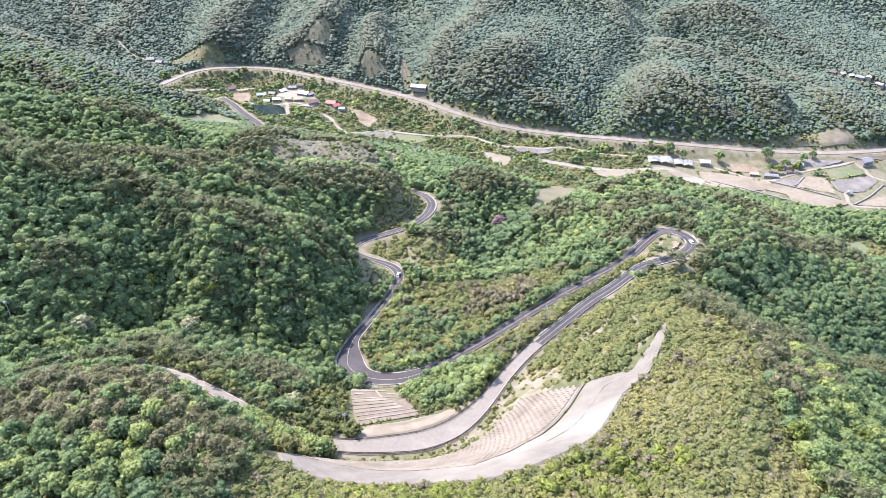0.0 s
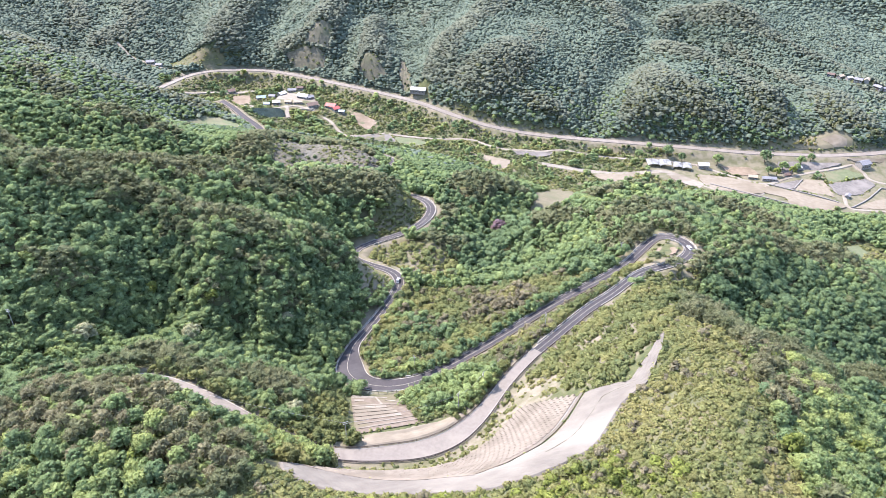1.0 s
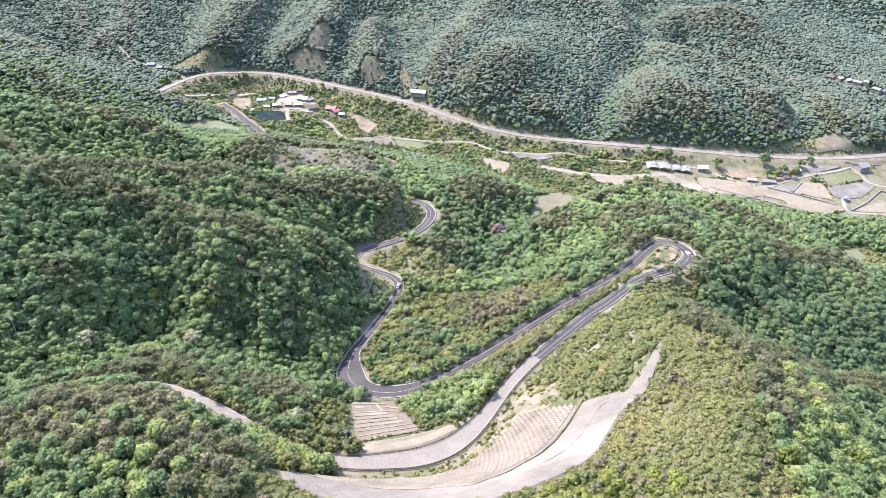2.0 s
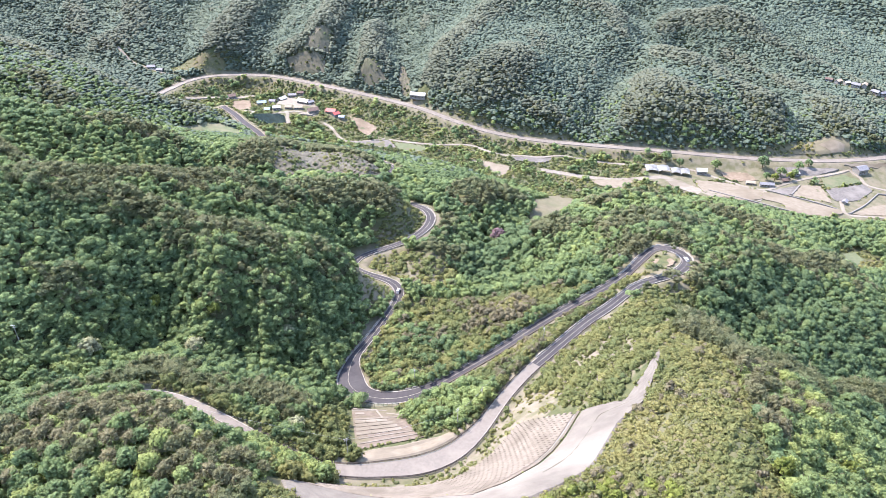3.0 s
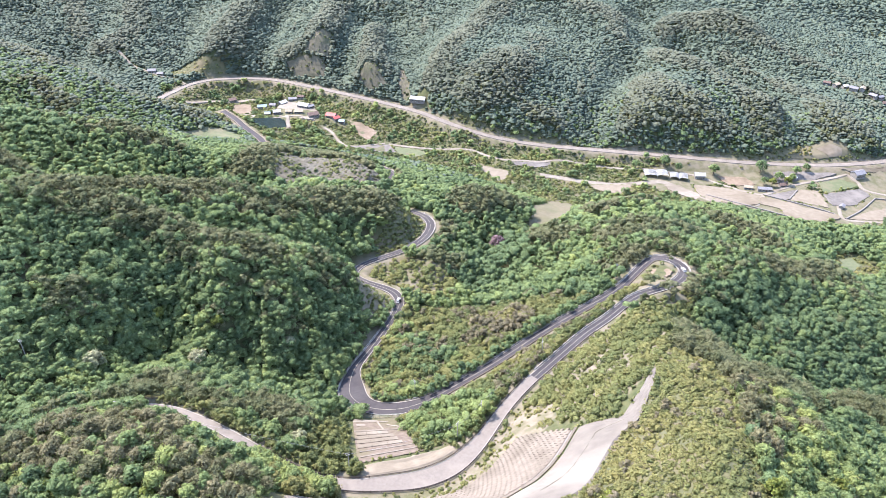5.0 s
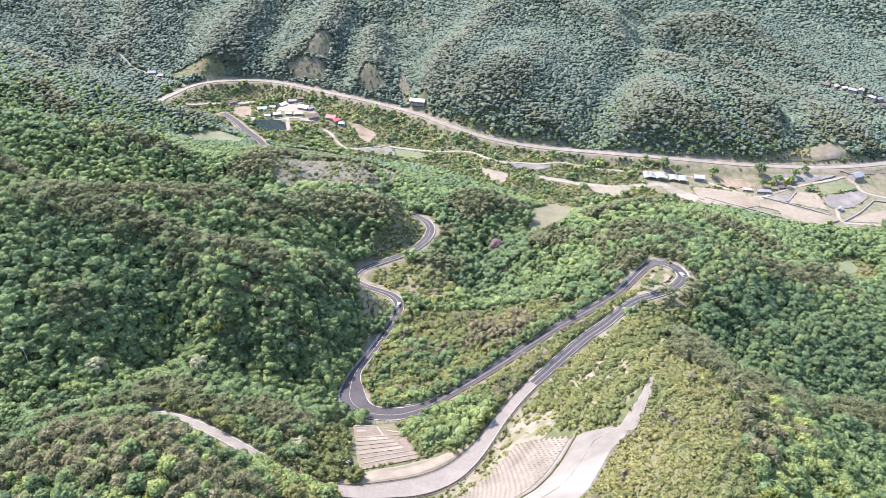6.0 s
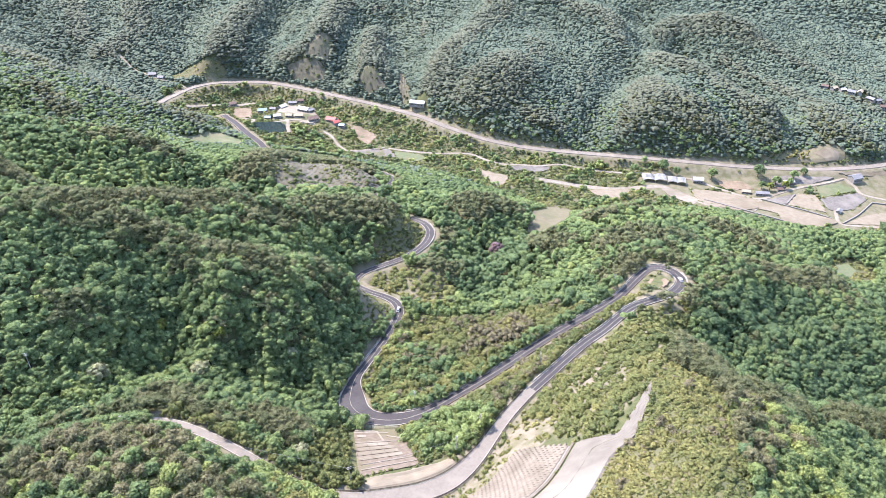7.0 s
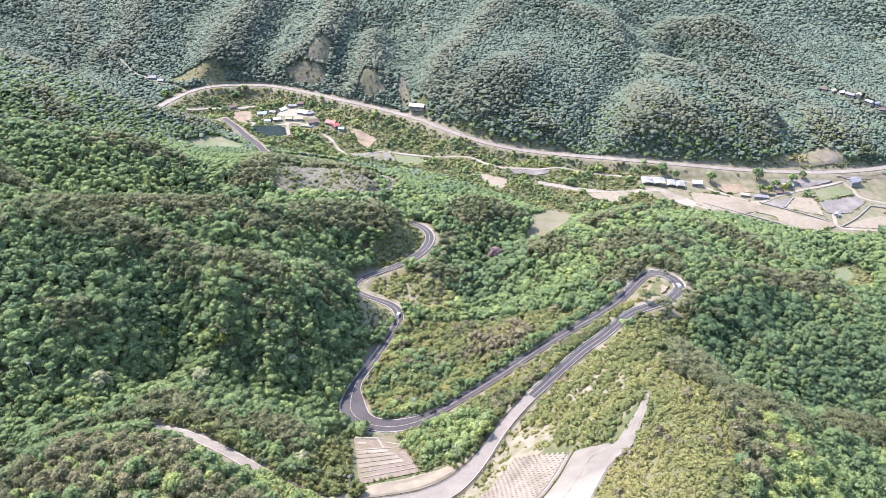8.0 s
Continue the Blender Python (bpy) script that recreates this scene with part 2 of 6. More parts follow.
ROAD_FOOT = [(-35, 317, 12.7), (-29, 334, 11.9), (-25, 349, 11.1), (-26, 358, 10.4), (-29.5, 365, 9.7), (-37, 371, 8.9), (-47, 378, 7.6), (-56, 388, 6.2),
             (-53, 400, 4.8), (-45, 409, 3.5), (-31, 420, 1.9), (-19, 433, 0.4), (-11, 448, -1), (-8, 464, -2.6), (-11, 477, -4), (-18, 487, -5.4),
             (-30, 496, -7), (-46, 510, -9.5), (-56, 530, -13), (-52, 556, -17), (-44, 578, -21), (-44, 594, -24.5), (-56, 614, -29), (-76, 634, -33), (-104, 652, -34)]
ROAD_DALE = [(-104, 652, -34), (-140, 662, -33), (-168, 664, -32), (-184, 688, -32.5), (-204, 714, -32.5), (-219, 736, -32.5), (-238, 758, -32)]
MAIN_ROAD = [(-320, 784, -31.5), (-316, 800, -31.5), (-309, 816, -31.8), (-300, 838, -32.5), (-284, 857, -33.5), (-262, 868, -35), (-232, 873, -36.5), (-204, 871, -37.5), (-160, 852, -38.5),
             (-120, 832, -39.5), (-80, 815, -42), (-27, 786, -44.5), (11, 757, -47.5), (51, 737, -52.5), (101, 727, -58), (167, 720, -61.5), (220, 714, -63.5), (273, 707, -65.5),
             (318, 702, -67.5), (366, 700, -69), (413, 701, -70), (480, 716, -72), (580, 760, -76), (760, 850, -84)]

# ridges, spurs and gullies: ground heights along each
RELIEF = {
    "near_crest": [(-200, 120, 68), (-130, 132, 72), (-85, 140, 82), (-62, 143, 84), (-36, 139, 81), (-15, 132, 88), (2, 127, 94), (30, 132, 99.5), (46, 128, 103), (67, 104, 119), (84, 60, 126), (80, 0, 130), (60, -120, 135)],
    "left_knoll": [(-200, 170, 62), (-108, 182, 80), (-120, 146, 75), (-118, 197, 74), (-100, 196, 72)],
    "near_slope": [(88, 108, 117), (94, 134, 106), (59, 147, 104), (50, 138, 102), (64, 149, 105.5), (88, 150, 113), (73, 196, 95.5), (62, 174, 95), (45, 185, 81.5), (24, 187, 64.5), (29.6, 138.5, 99), (12, 172, 65), (2, 150, 80), (-20, 152, 74), (-35, 155, 73)],
    "near_back": [(110, 108, 106), (130, 140, 84), (117, 183, 89), (124, 172, 87), (150, 240, 36), (172, 205, 54), (196, 200, 44), (200, 150, 50), (170, 100, 80), (260, 100, 40)],
    "ridge_nose": [(84, 205, 93), (90, 225, 84), (95, 250, 70), (104, 275, 56), (74, 244, 66), (57, 219, 70), (49, 217, 64), (45, 250, 47), (29, 240, 49.5), (112, 240, 70), (128, 262, 46)],
    "right_wood": [(219, 423, -9), (215, 361, 12), (236, 450, -14), (170, 290, 20), (190, 270, 6), (230, 260, -8), (300, 300, -30), (260, 220, 8)],
    "right_spur": [(143, 360, 36), (130, 395, 30), (121, 417, 26), (184, 490, -20), (264, 580, -58), (335, 511, -64), (300, 470, -46), (330, 430, -44), (160, 550, -40), (420, 480, -66)],
    "dell": [(-1, 413, 3), (30, 522, -9), (53, 494, -30), (28, 394, -11), (12, 362, 2), (5, 341, 9), (-7, 308, 16), (-19, 303, 16.5), (2, 279, 22.5), (19, 291, 25.5), (50, 319, 29), (72, 511, -32), (109, 541, -40), (118, 583, -53), (21, 565, -32), (0, 500, -9)],
    "left_gully": [(-168, 232, 60), (-147, 247, 47), (-136, 256, 45), (-89, 266, 31), (-64, 268, 22), (-56, 255, 22), (-66, 220, 52), (-40, 210, 46), (-36, 243, 20.6), (-21, 240, 27), (-18.5, 207, 46), (-25, 190, 54.5), (-1, 203, 50.5), (8, 212, 49), (-120, 236, 54)],
    "left_hill": [(-172, 271, 74), (-63, 290, 33.5), (-168, 257, 65), (-250, 300, 108), (-260, 380, 100)],
    "left_rear": [(-76, 362, 39), (-130, 430, 24), (-215, 448, 36), (-72, 516, -3), (-110, 480, 8), (-205, 395, 44), (-170, 460, 20), (-255, 430, 40), (-240, 340, 92)],
    "left_far": [(-239, 579, 5), (-387, 686, 31), (-132, 560, 4), (-106, 562, -12), (-69, 572, -9), (-230, 628, -8), (-420, 560, 60), (-290, 600, -2), (-350, 590, 16), (-300, 640, -4), (-370, 500, 76)],
    "rock_crest": [(-150, 588, 2), (-138, 592, -2), (-124, 592, -8.9), (-105, 596, -10.1), (-86, 592, -8.9), (-70, 588, -12.5), (-58, 582, -17.7)],
    "valley": [(165, 646, -65), (240, 670, -71), (261, 649, -70.5), (367, 645, -74.5), (413, 667, -78), (379, 607, -77), (331, 588, -70), (290, 600, -66), (212, 678, -67), (118, 691, -62), (68, 683, -56), (-35, 672, -47), (-75, 680, -45), (-130, 740, -48), (-122, 767, -46), (-178, 783, -43), (-213, 768, -44), (20, 638, -49), (54, 650, -54), (-258, 776, -42), (-300, 760, -40), (-340, 800, -38), (480, 640, -84), (560, 600, -90)],
    "far_slope": [(-511, 936, 14), (-319, 924, -3), (-202, 949, 4), (13, 962, 7), (158, 953, 3), (309, 963, -14), (407, 919, -31), (564, 1053, -40), (-408, 906, -20), (-145, 903, 4), (-86, 848, -18), (-58, 923, -3)],
    "far_spurs": [(75, 815, 3), (245, 847, -20), (134, 757, -41), (502, 880, -58), (459, 731, -56), (640, 1100, -58), (-450, 860, -20), (560, 800, -62)],
    "skyline": [(-900, 1100, 80), (-700, 800, 90), (-600, 1250, 110), (-300, 1250, 110), (0, 1250, 110), (300, 1260, 100), (600, 1350, 60), (900, 1300, 20), (-500, 500, 90), (-500, 300, 120), (-400, 100, 80), (900, 1000, -40), (800, 600, -60), (600, 300, -20), (500, 100, 10), (-300, 1600, 260), (300, 1600, 240)],
    "crest_far_left": [(-454, 760, 40.8), (-417, 750, 32.1), (-385, 738, 25.4), (-352, 732, 12.7), (-318, 727, 1.3), (-284, 722, -9.5), (-256, 720, -17.2), (-231, 716, -31)],
    "crest_mid_left": [(-342, 545, 51.8), (-317, 545, 47.1), (-296, 545, 43.8), (-271, 545, 41), (-250, 545, 36.8), (-233, 555, 25.8), (-218, 570, 10.8), (-201, 588, -1.9), (-171, 585, -1.1), (-143, 580, -0.9)],
    "crest_rear_left": [(-214, 350, 89.7), (-200, 352, 89), (-184, 355, 88.9), (-170, 370, 78.1), (-154, 385, 70.2), (-137, 400, 60.4), (-117, 412, 51.2), (-96, 428, 40.1), (-73, 445, 30.8), (-51, 452, 24.1), (-32, 455, 17.6), (-26, 452, 14.3)],
    "crest_near_left": [(-106, 330, 69.5), (-95, 330, 64), (-84, 332, 57.3), (-70, 335, 50), (-56, 338, 45.2), (-45, 345, 33.1), (-41, 350, 21.2)],
    "crest_right_spur": [(70, 445, 0.1), (87, 455, 2.1), (109, 465, 5.7), (131, 475, 6.2), (154, 485, 3.2), (208, 510, -20.3)],
    "crest_near_right": [(103, 228, 79.3), (112, 222, 75.7), (121, 216, 74.6), (133, 212, 72.4), (147, 215, 63), (164, 222, 53.7), (186, 232, 44.2)],
    "far_left_flank": [(-426, 733, 32.6), (-371, 704, 22.4), (-332, 707, 7.1), (-287, 696, -6.6), (-246, 704, -21.5), (-397, 660, 30.2), (-357, 655, 17.9), (-324, 670, 0.9), (-248, 686, -27.3), (-372, 637, 11.2), (-297, 482, 55.9)],
    "mid_left_flank": [(-220, 539, 21.8), (-197, 574, -0.8), (-149, 539, 12.5), (-271, 485, 41.3), (-242, 496, 29.6), (-216, 519, 12.1), (-179, 525, 5.3), (-144, 526, 5)],
    "rear_left_flank": [(-192, 319, 98), (-175, 332, 91.5), (-157, 349, 82.4), (-136, 365, 70.5), (-116, 382, 59.8), (-96, 408, 41.6), (-68, 429, 27), (-39, 441, 16.2), (-192, 304, 92.2), (-174, 313, 85.2), (-153, 323, 87.9), (-137, 346, 71.4), (-115, 362, 57.7), (-92, 380, 44.7), (-67, 416, 16.9), (-43, 429, 7), (-190, 286, 87.9), (-175, 299, 75.3), (-155, 308, 76.5), (-135, 312, 75.9), (-113, 313, 68.1), (-93, 319, 65.6)],
    "near_left_flank": [(-107, 295, 61.2), (-87, 302, 60.8), (-67, 311, 48.7), (-47, 328, 25.4), (-139, 283, 52.7), (-111, 281, 47), (-114, 268, 38)],
    "far_foot_west": [(-367, 891, -16.9), (-241, 882, -16.3), (-182, 913, -4.9), (-116, 950, 4.4), (-63, 892, -10.7)],
    "far_foot_east": [(42, 785, -4.8), (35, 747, -33), (91, 855, -5.1), (104, 779, -30.1), (112, 731, -42.4), (150, 841, -17.1), (170, 788, -25.5), (186, 733, -40.5), (225, 819, -8.9), (226, 734, -33.9), (270, 755, -16.7), (283, 720, -43.9), (314, 777, -36), (339, 727, -50.3), (367, 777, -33.2), (403, 752, -34)],
    "dell_flank": [(21, 502, -4.5), (54, 525, -19.1), (7, 456, -7.1), (41, 471, -21.4), (28, 453, -24.4), (68, 426, 1.8), (96, 456, -3.3), (118, 452, 8.3), (65, 397, -2.3), (88, 374, 21.6), (141, 463, 6.7)],
    "right_flank": [(199, 541, -41.7), (234, 531, -46.9), (260, 496, -31.3), (324, 533, -63.8), (355, 516, -64.9), (269, 388, -13.9), (140, 324, 39.4), (167, 322, 27.8), (209, 335, 6.9), (244, 328, -6.2), (128, 307, 33), (149, 301, 19.8), (93, 178, 102.6), (144, 187, 68), (73, 170, 101.1), (78, 139, 115.9), (103, 146, 97.4)],
    "knoll_flank": [(-139, 183, 78.8), (-121, 182, 80), (-97, 170, 86.6), (-83, 173, 83.8), (-132, 165, 76.8), (-110, 160, 82.4), (-92, 159, 80.7), (-73, 155, 84.7), (-100, 222, 57.9)],
}


def curve_points(pts, step):
    """Catmull-Rom curve through pts, resampled about every step metres."""
    p = np.array(pts, float)
    p = np.vstack([2 * p[0] - p[1], p, 2 * p[-1] - p[-2]])
    out = []
    for i in range(1, len(p) - 2):
        a, b, c, d = p[i - 1:i + 3]
        n = max(1, int(round(np.linalg.norm(c - b) / step)))
        t = (np.arange(n) / n)[:, None]
        out.append(0.5 * (2 * b + (c - a) * t + (2 * a - 5 * b + 4 * c - d) * t ** 2 + (3 * b - a - 3 * c + d) * t ** 3))
    return np.vstack(out + [p[-2:-1]])


def soften(p, times):
    p = p.copy()
    for _ in range(times):
        p[1:-1] = 0.25 * p[:-2] + 0.5 * p[1:-1] + 0.25 * p[2:]
    return p


PASS_LINE = soften(curve_points(ROAD_TOP + ROAD_RAMP + ROAD_BACK + ROAD_FOOT, 2.0), 6)
DALE_LINE = soften(curve_points(ROAD_DALE, 3.0), 4)
MAIN_LINE = soften(curve_points(MAIN_ROAD, 4.0), 4)
DALE_HALF, MAIN_HALF = 3.4, 3.9


def pass_width(line):
    """Half width of the pass road: wider in the bends."""
    half = np.full(len(line), 2.25)
    for x, y, more, reach in ((-4, 187, 1.9, 26), (-45, 272, 4.3, 14), (-24, 257, 1.8, 16), (-11, 460, 0.9, 30), (134, 347, 0.8, 18), (-27, 360, 0.6, 14), (-110, 208, -0.5, 60)):
        half += more * np.exp(-((line[:, 0] - x) ** 2 + (line[:, 1] - y) ** 2) / reach ** 2)
    return half


PASS_HALF = pass_width(PASS_LINE)

# cut slope above the bend: lower and upper edge of the concrete in x, y
CONC_LOW = [(-53, 163), (-44, 166), (-29, 161), (-15, 157), (0, 152), (9, 147), (19, 149), (29, 156), (35, 163), (40, 171), (43, 176), (47, 183), (55, 180), (59.5, 178), (69.5, 191), (76, 203)]
CONC_TOP = [(-50, 157), (-41, 150), (-31, 147), (-13, 141), (2, 136), (14, 133), (23, 134), (32, 137), (41, 143), (45, 148), (49, 155), (55, 165), (59, 169), (64.5, 173), (72.6, 189), (77.6, 203)]
CUT_LINE = curve_points([(x, y, 0) for x, y in CONC_LOW], 4.0)

# spurs (+) and gullies (-) on the slopes: rise, half breadth, line
FAR_SPURS_EAST = [
    (20, 34, [(95, 1010), (61, 948), (31, 884), (8, 850), (-8, 827)]),
    (14, 40, [(110, 880), (100, 830), (92, 795)]),
    (-16, 24, [(-61, 980), (-48, 908), (-33, 855), (-34, 823)]),
    (-22, 28, [(270, 1000), (240, 900), (205, 830), (180, 775), (170, 748)]),
    (20, 30, [(234, 926), (272, 866), (302, 827), (325, 780), (350, 757)]),
    (-20, 24, [(310, 945), (355, 865), (388, 800), (389, 745)]),
    (18, 30, [(370, 984), (436, 919), (479, 890), (503, 845)]),
    (14, 30, [(150, 1010), (228, 975), (319, 985), (393, 965)]),
]
FAR_SPURS_WEST = [
    (16, 26, [(-408, 1010), (-394, 945), (-403, 905)]),
    (-15, 24, [(-332, 1000), (-325, 915), (-331, 890)]),
    (14, 24, [(-249, 1000), (-269, 917), (-273, 892)]),
    (-14, 20, [(-208, 1000), (-221, 925), (-228, 895)]),
    (15, 24, [(-135, 1000), (-150, 905), (-172, 885)]),
    (-12, 18, [(-104, 970), (-116, 890), (-118, 862)]),
    (10, 18, [(-88, 945), (-83, 866), (-86, 842)]),
    (-14, 26, [(-535, 955), (-492, 900), (-452, 890)]),
    (12, 24, [(-480, 990), (-448, 935), (-428, 897)]),
]
NEAR_SPURS = [
    (-9, 10, [(-150, 318), (-138, 302), (-133, 285), (-138, 262)]),
    (-9, 10, [(-95, 306), (-95, 288), (-97, 271)]),
    (5, 10, [(-110, 308), (-108, 290)]),
    (-6, 9, [(-124, 300), (-122, 278)]),
    (4, 12, [(-168, 296), (-164, 276)]),
    (-9, 10, [(-75, 306), (-72, 290), (-72, 276)]),
    (-6, 14, [(-110, 350), (-90, 368), (-70, 380)]),
    (-6, 12, [(-180, 345), (-140, 340), (-115, 343)]),
    (-6, 14, [(180, 330), (200, 345), (230, 360)]),
    (-6, 14, [(165, 400), (190, 420), (215, 460)]),
    (6, 14, [(175, 375), (220, 390), (270, 420)]),
    (-7, 16, [(-230, 470), (-190, 500), (-150, 510)]),
]
SPURS = FAR_SPURS_EAST + FAR_SPURS_WEST + NEAR_SPURS

KNOTS = np.array([p for line in RELIEF.values() for p in line] + [tuple(p) for p in PASS_LINE[::6]] + [tuple(p) for p in MAIN_LINE[::8]] + [tuple(p) for p in DALE_LINE[::8]])
SOFT = 14.0


def _kernel(a, b):
    return -np.sqrt((a[:, None, 0] - b[None, :, 0]) ** 2 + (a[:, None, 1] - b[None, :, 1]) ** 2 + SOFT ** 2)


_n = len(KNOTS)
_m = np.zeros((_n + 3, _n + 3))
_m[:_n, :_n] = _kernel(KNOTS, KNOTS) + np.eye(_n) * 1.2
_m[:_n, _n] = _m[_n, :_n] = 1
_m[:_n, _n + 1:] = KNOTS[:, :2] / 100
_m[_n + 1:, :_n] = KNOTS[:, :2].T / 100
_w = np.linalg.solve(_m, np.concatenate([KNOTS[:, 2], np.zeros(3)]))


def waves(xy):
    """Small uneven swells of the ground."""
    x, y = xy[:, 0], xy[:, 1]
    return (0.9 * np.sin(x / 9.3 + 1.3 * np.sin(y / 14.1)) * np.sin(y / 8.1 + 0.9 * np.sin(x / 17.7))
            + 0.5 * np.sin(x / 3.9 + y / 5.3) * np.sin(y / 4.3 - x / 6.1))


def nearest(xy, line):
    """Distance to a line in plan, and the index of its nearest point."""
    d, k = np.empty(len(xy)), np.empty(len(xy), int)
    for i in range(0, len(xy), 20000):
        q = (xy[i:i + 20000, None, 0] - line[None, :, 0]) ** 2 + (xy[i:i + 20000, None, 1] - line[None, :, 1]) ** 2
        k[i:i + 20000] = q.argmin(1)
        d[i:i + 20000] = np.sqrt(q.min(1))
    return d, k


def fade(v, lo, hi):
    s = np.clip((v - lo) / (hi - lo), 0, 1)
    return s * s * (3 - 2 * s)


def spur_relief(xy):
    z = np.zeros(len(xy))
    for rise, breadth, line in SPURS:
        p = curve_points([(x, y, 0) for x, y in line], 8.0)
        near = (xy[:, 0] > p[:, 0].min() - 3 * breadth) & (xy[:, 0] < p[:, 0].max() + 3 * breadth) & (xy[:, 1] > p[:, 1].min() - 3 * breadth) & (xy[:, 1] < p[:, 1].max() + 3 * breadth)
        if near.any():
            d, _ = nearest(xy[near], p)
            z[near] += rise * np.exp(-(d / breadth) ** 2)
    return z


# earth bank between the bends: an even slope between four corners (low left, low right, top left, top right)
SLAB = ((-32, 193, 53.2), (-6, 202.5, 50.0), (-42, 250, 19.1), (-20, 249, 19.5))


def even_slab(xy, z):
    a, b, c, d = (np.array(p, float) for p in SLAB)
    u = v = np.full(len(xy), 0.5)
    for _ in range(5):
        lo, hi = a[:2] + (c - a)[:2] * v[:, None], b[:2] + (d - b)[:2] * v[:, None]
        e = hi - lo
        u = np.clip(((xy - lo) * e).sum(1) / (e * e).sum(1), -2, 3)
        lo, hi = a[:2] + (b - a)[:2] * u[:, None], c[:2] + (d - c)[:2] * u[:, None]
        e = hi - lo
        v = np.clip(((xy - lo) * e).sum(1) / (e * e).sum(1), -2, 3)
    w = (1 - fade(np.abs(u - 0.5), 0.5, 0.75)) * (1 - fade(np.abs(v - 0.5), 0.5, 0.58))
    flat = (a[2] * (1 - u) + b[2] * u) * (1 - v) + (c[2] * (1 - u) + d[2] * u) * v
    return z + (flat - z) * w


def height(xy):
    """Ground height at plan points, cut and filled along the roads."""
    xy = np.asarray(xy, float).reshape(-1, 2)
    z = np.empty(len(xy))
    for i in range(0, len(xy), 20000):
        q = xy[i:i + 20000]
        z[i:i + 20000] = _kernel(q, KNOTS) @ _w[:_n] + _w[_n] + q / 100 @ _w[_n + 1:]
    z += spur_relief(xy)
    z += waves(xy) * (0.12 + 0.88 * fade(nearest(xy, CUT_LINE)[0], 16, 30)) * (1 - 0.8 * fade(-z, 40, 50) * fade(-xy[:, 1], -740, -600))
    near = (np.abs(xy[:, 0] + 25) < 45) & (np.abs(xy[:, 1] - 225) < 50)
    if near.any():
        z[near] = even_slab(xy[near], z[near])
    for line, half in ((MAIN_LINE, MAIN_HALF), (DALE_LINE, DALE_HALF), (PASS_LINE, PASS_HALF)):
        d, k = nearest(xy, line)
        half = half[k] if line is PASS_LINE else half
        bed = line[k, 2] - 0.35
        reach = half + 2.6 + 3.0 + (0.55 if line is MAIN_LINE else 0.9) * np.abs(z - bed)
        w = 1 - np.clip((d - half - 2.4) / (reach - half - 2.4), 0, 1)
        z = z + (bed - z) * w * w * (3 - 2 * w)
    return z

# ---- plan of slopes, fields and tracks: outlines in x, y ----
BLOCK_LOW = [(-44, 173), (-24, 169), (-4, 168), (3, 171), (13, 180), (21, 189), (29, 200)]
BLOCK_TOP = [(-42, 165), (-24, 160), (-4, 153.5), (9, 147), (14, 148), (19, 149), (29, 156), (35, 163), (40, 171), (43, 176), (46.5, 182)]
BANK_TOP = [(-42, 250), (-20, 249)]
BANK_LOW = [(-32, 193), (-7, 202.5)]
PAD_TOP = [(-31, 191.5), (-16, 197.5), (-8, 201), (2, 205), (8.5, 206)]
PAD_LOW = [(-28.6, 185.2), (-21.2, 186.7), (-12.7, 188.8), (-6.6, 191.2), (-0.5, 194.7), (5.7, 200.2), (9.4, 204.5)]
QUARRY_TOP = [(-142, 588), (-127, 592), (-108, 595), (-90, 592), (-76, 588), (-62, 581), (-50, 570)]
QUARRY_LOW = [(-134, 522), (-119, 521), (-103, 528), (-84, 531), (-73, 535), (-63, 543), (-50, 554)]
POND = [(-205, 746), (-174, 764), (-165, 732), (-179, 719), (-195, 726)]
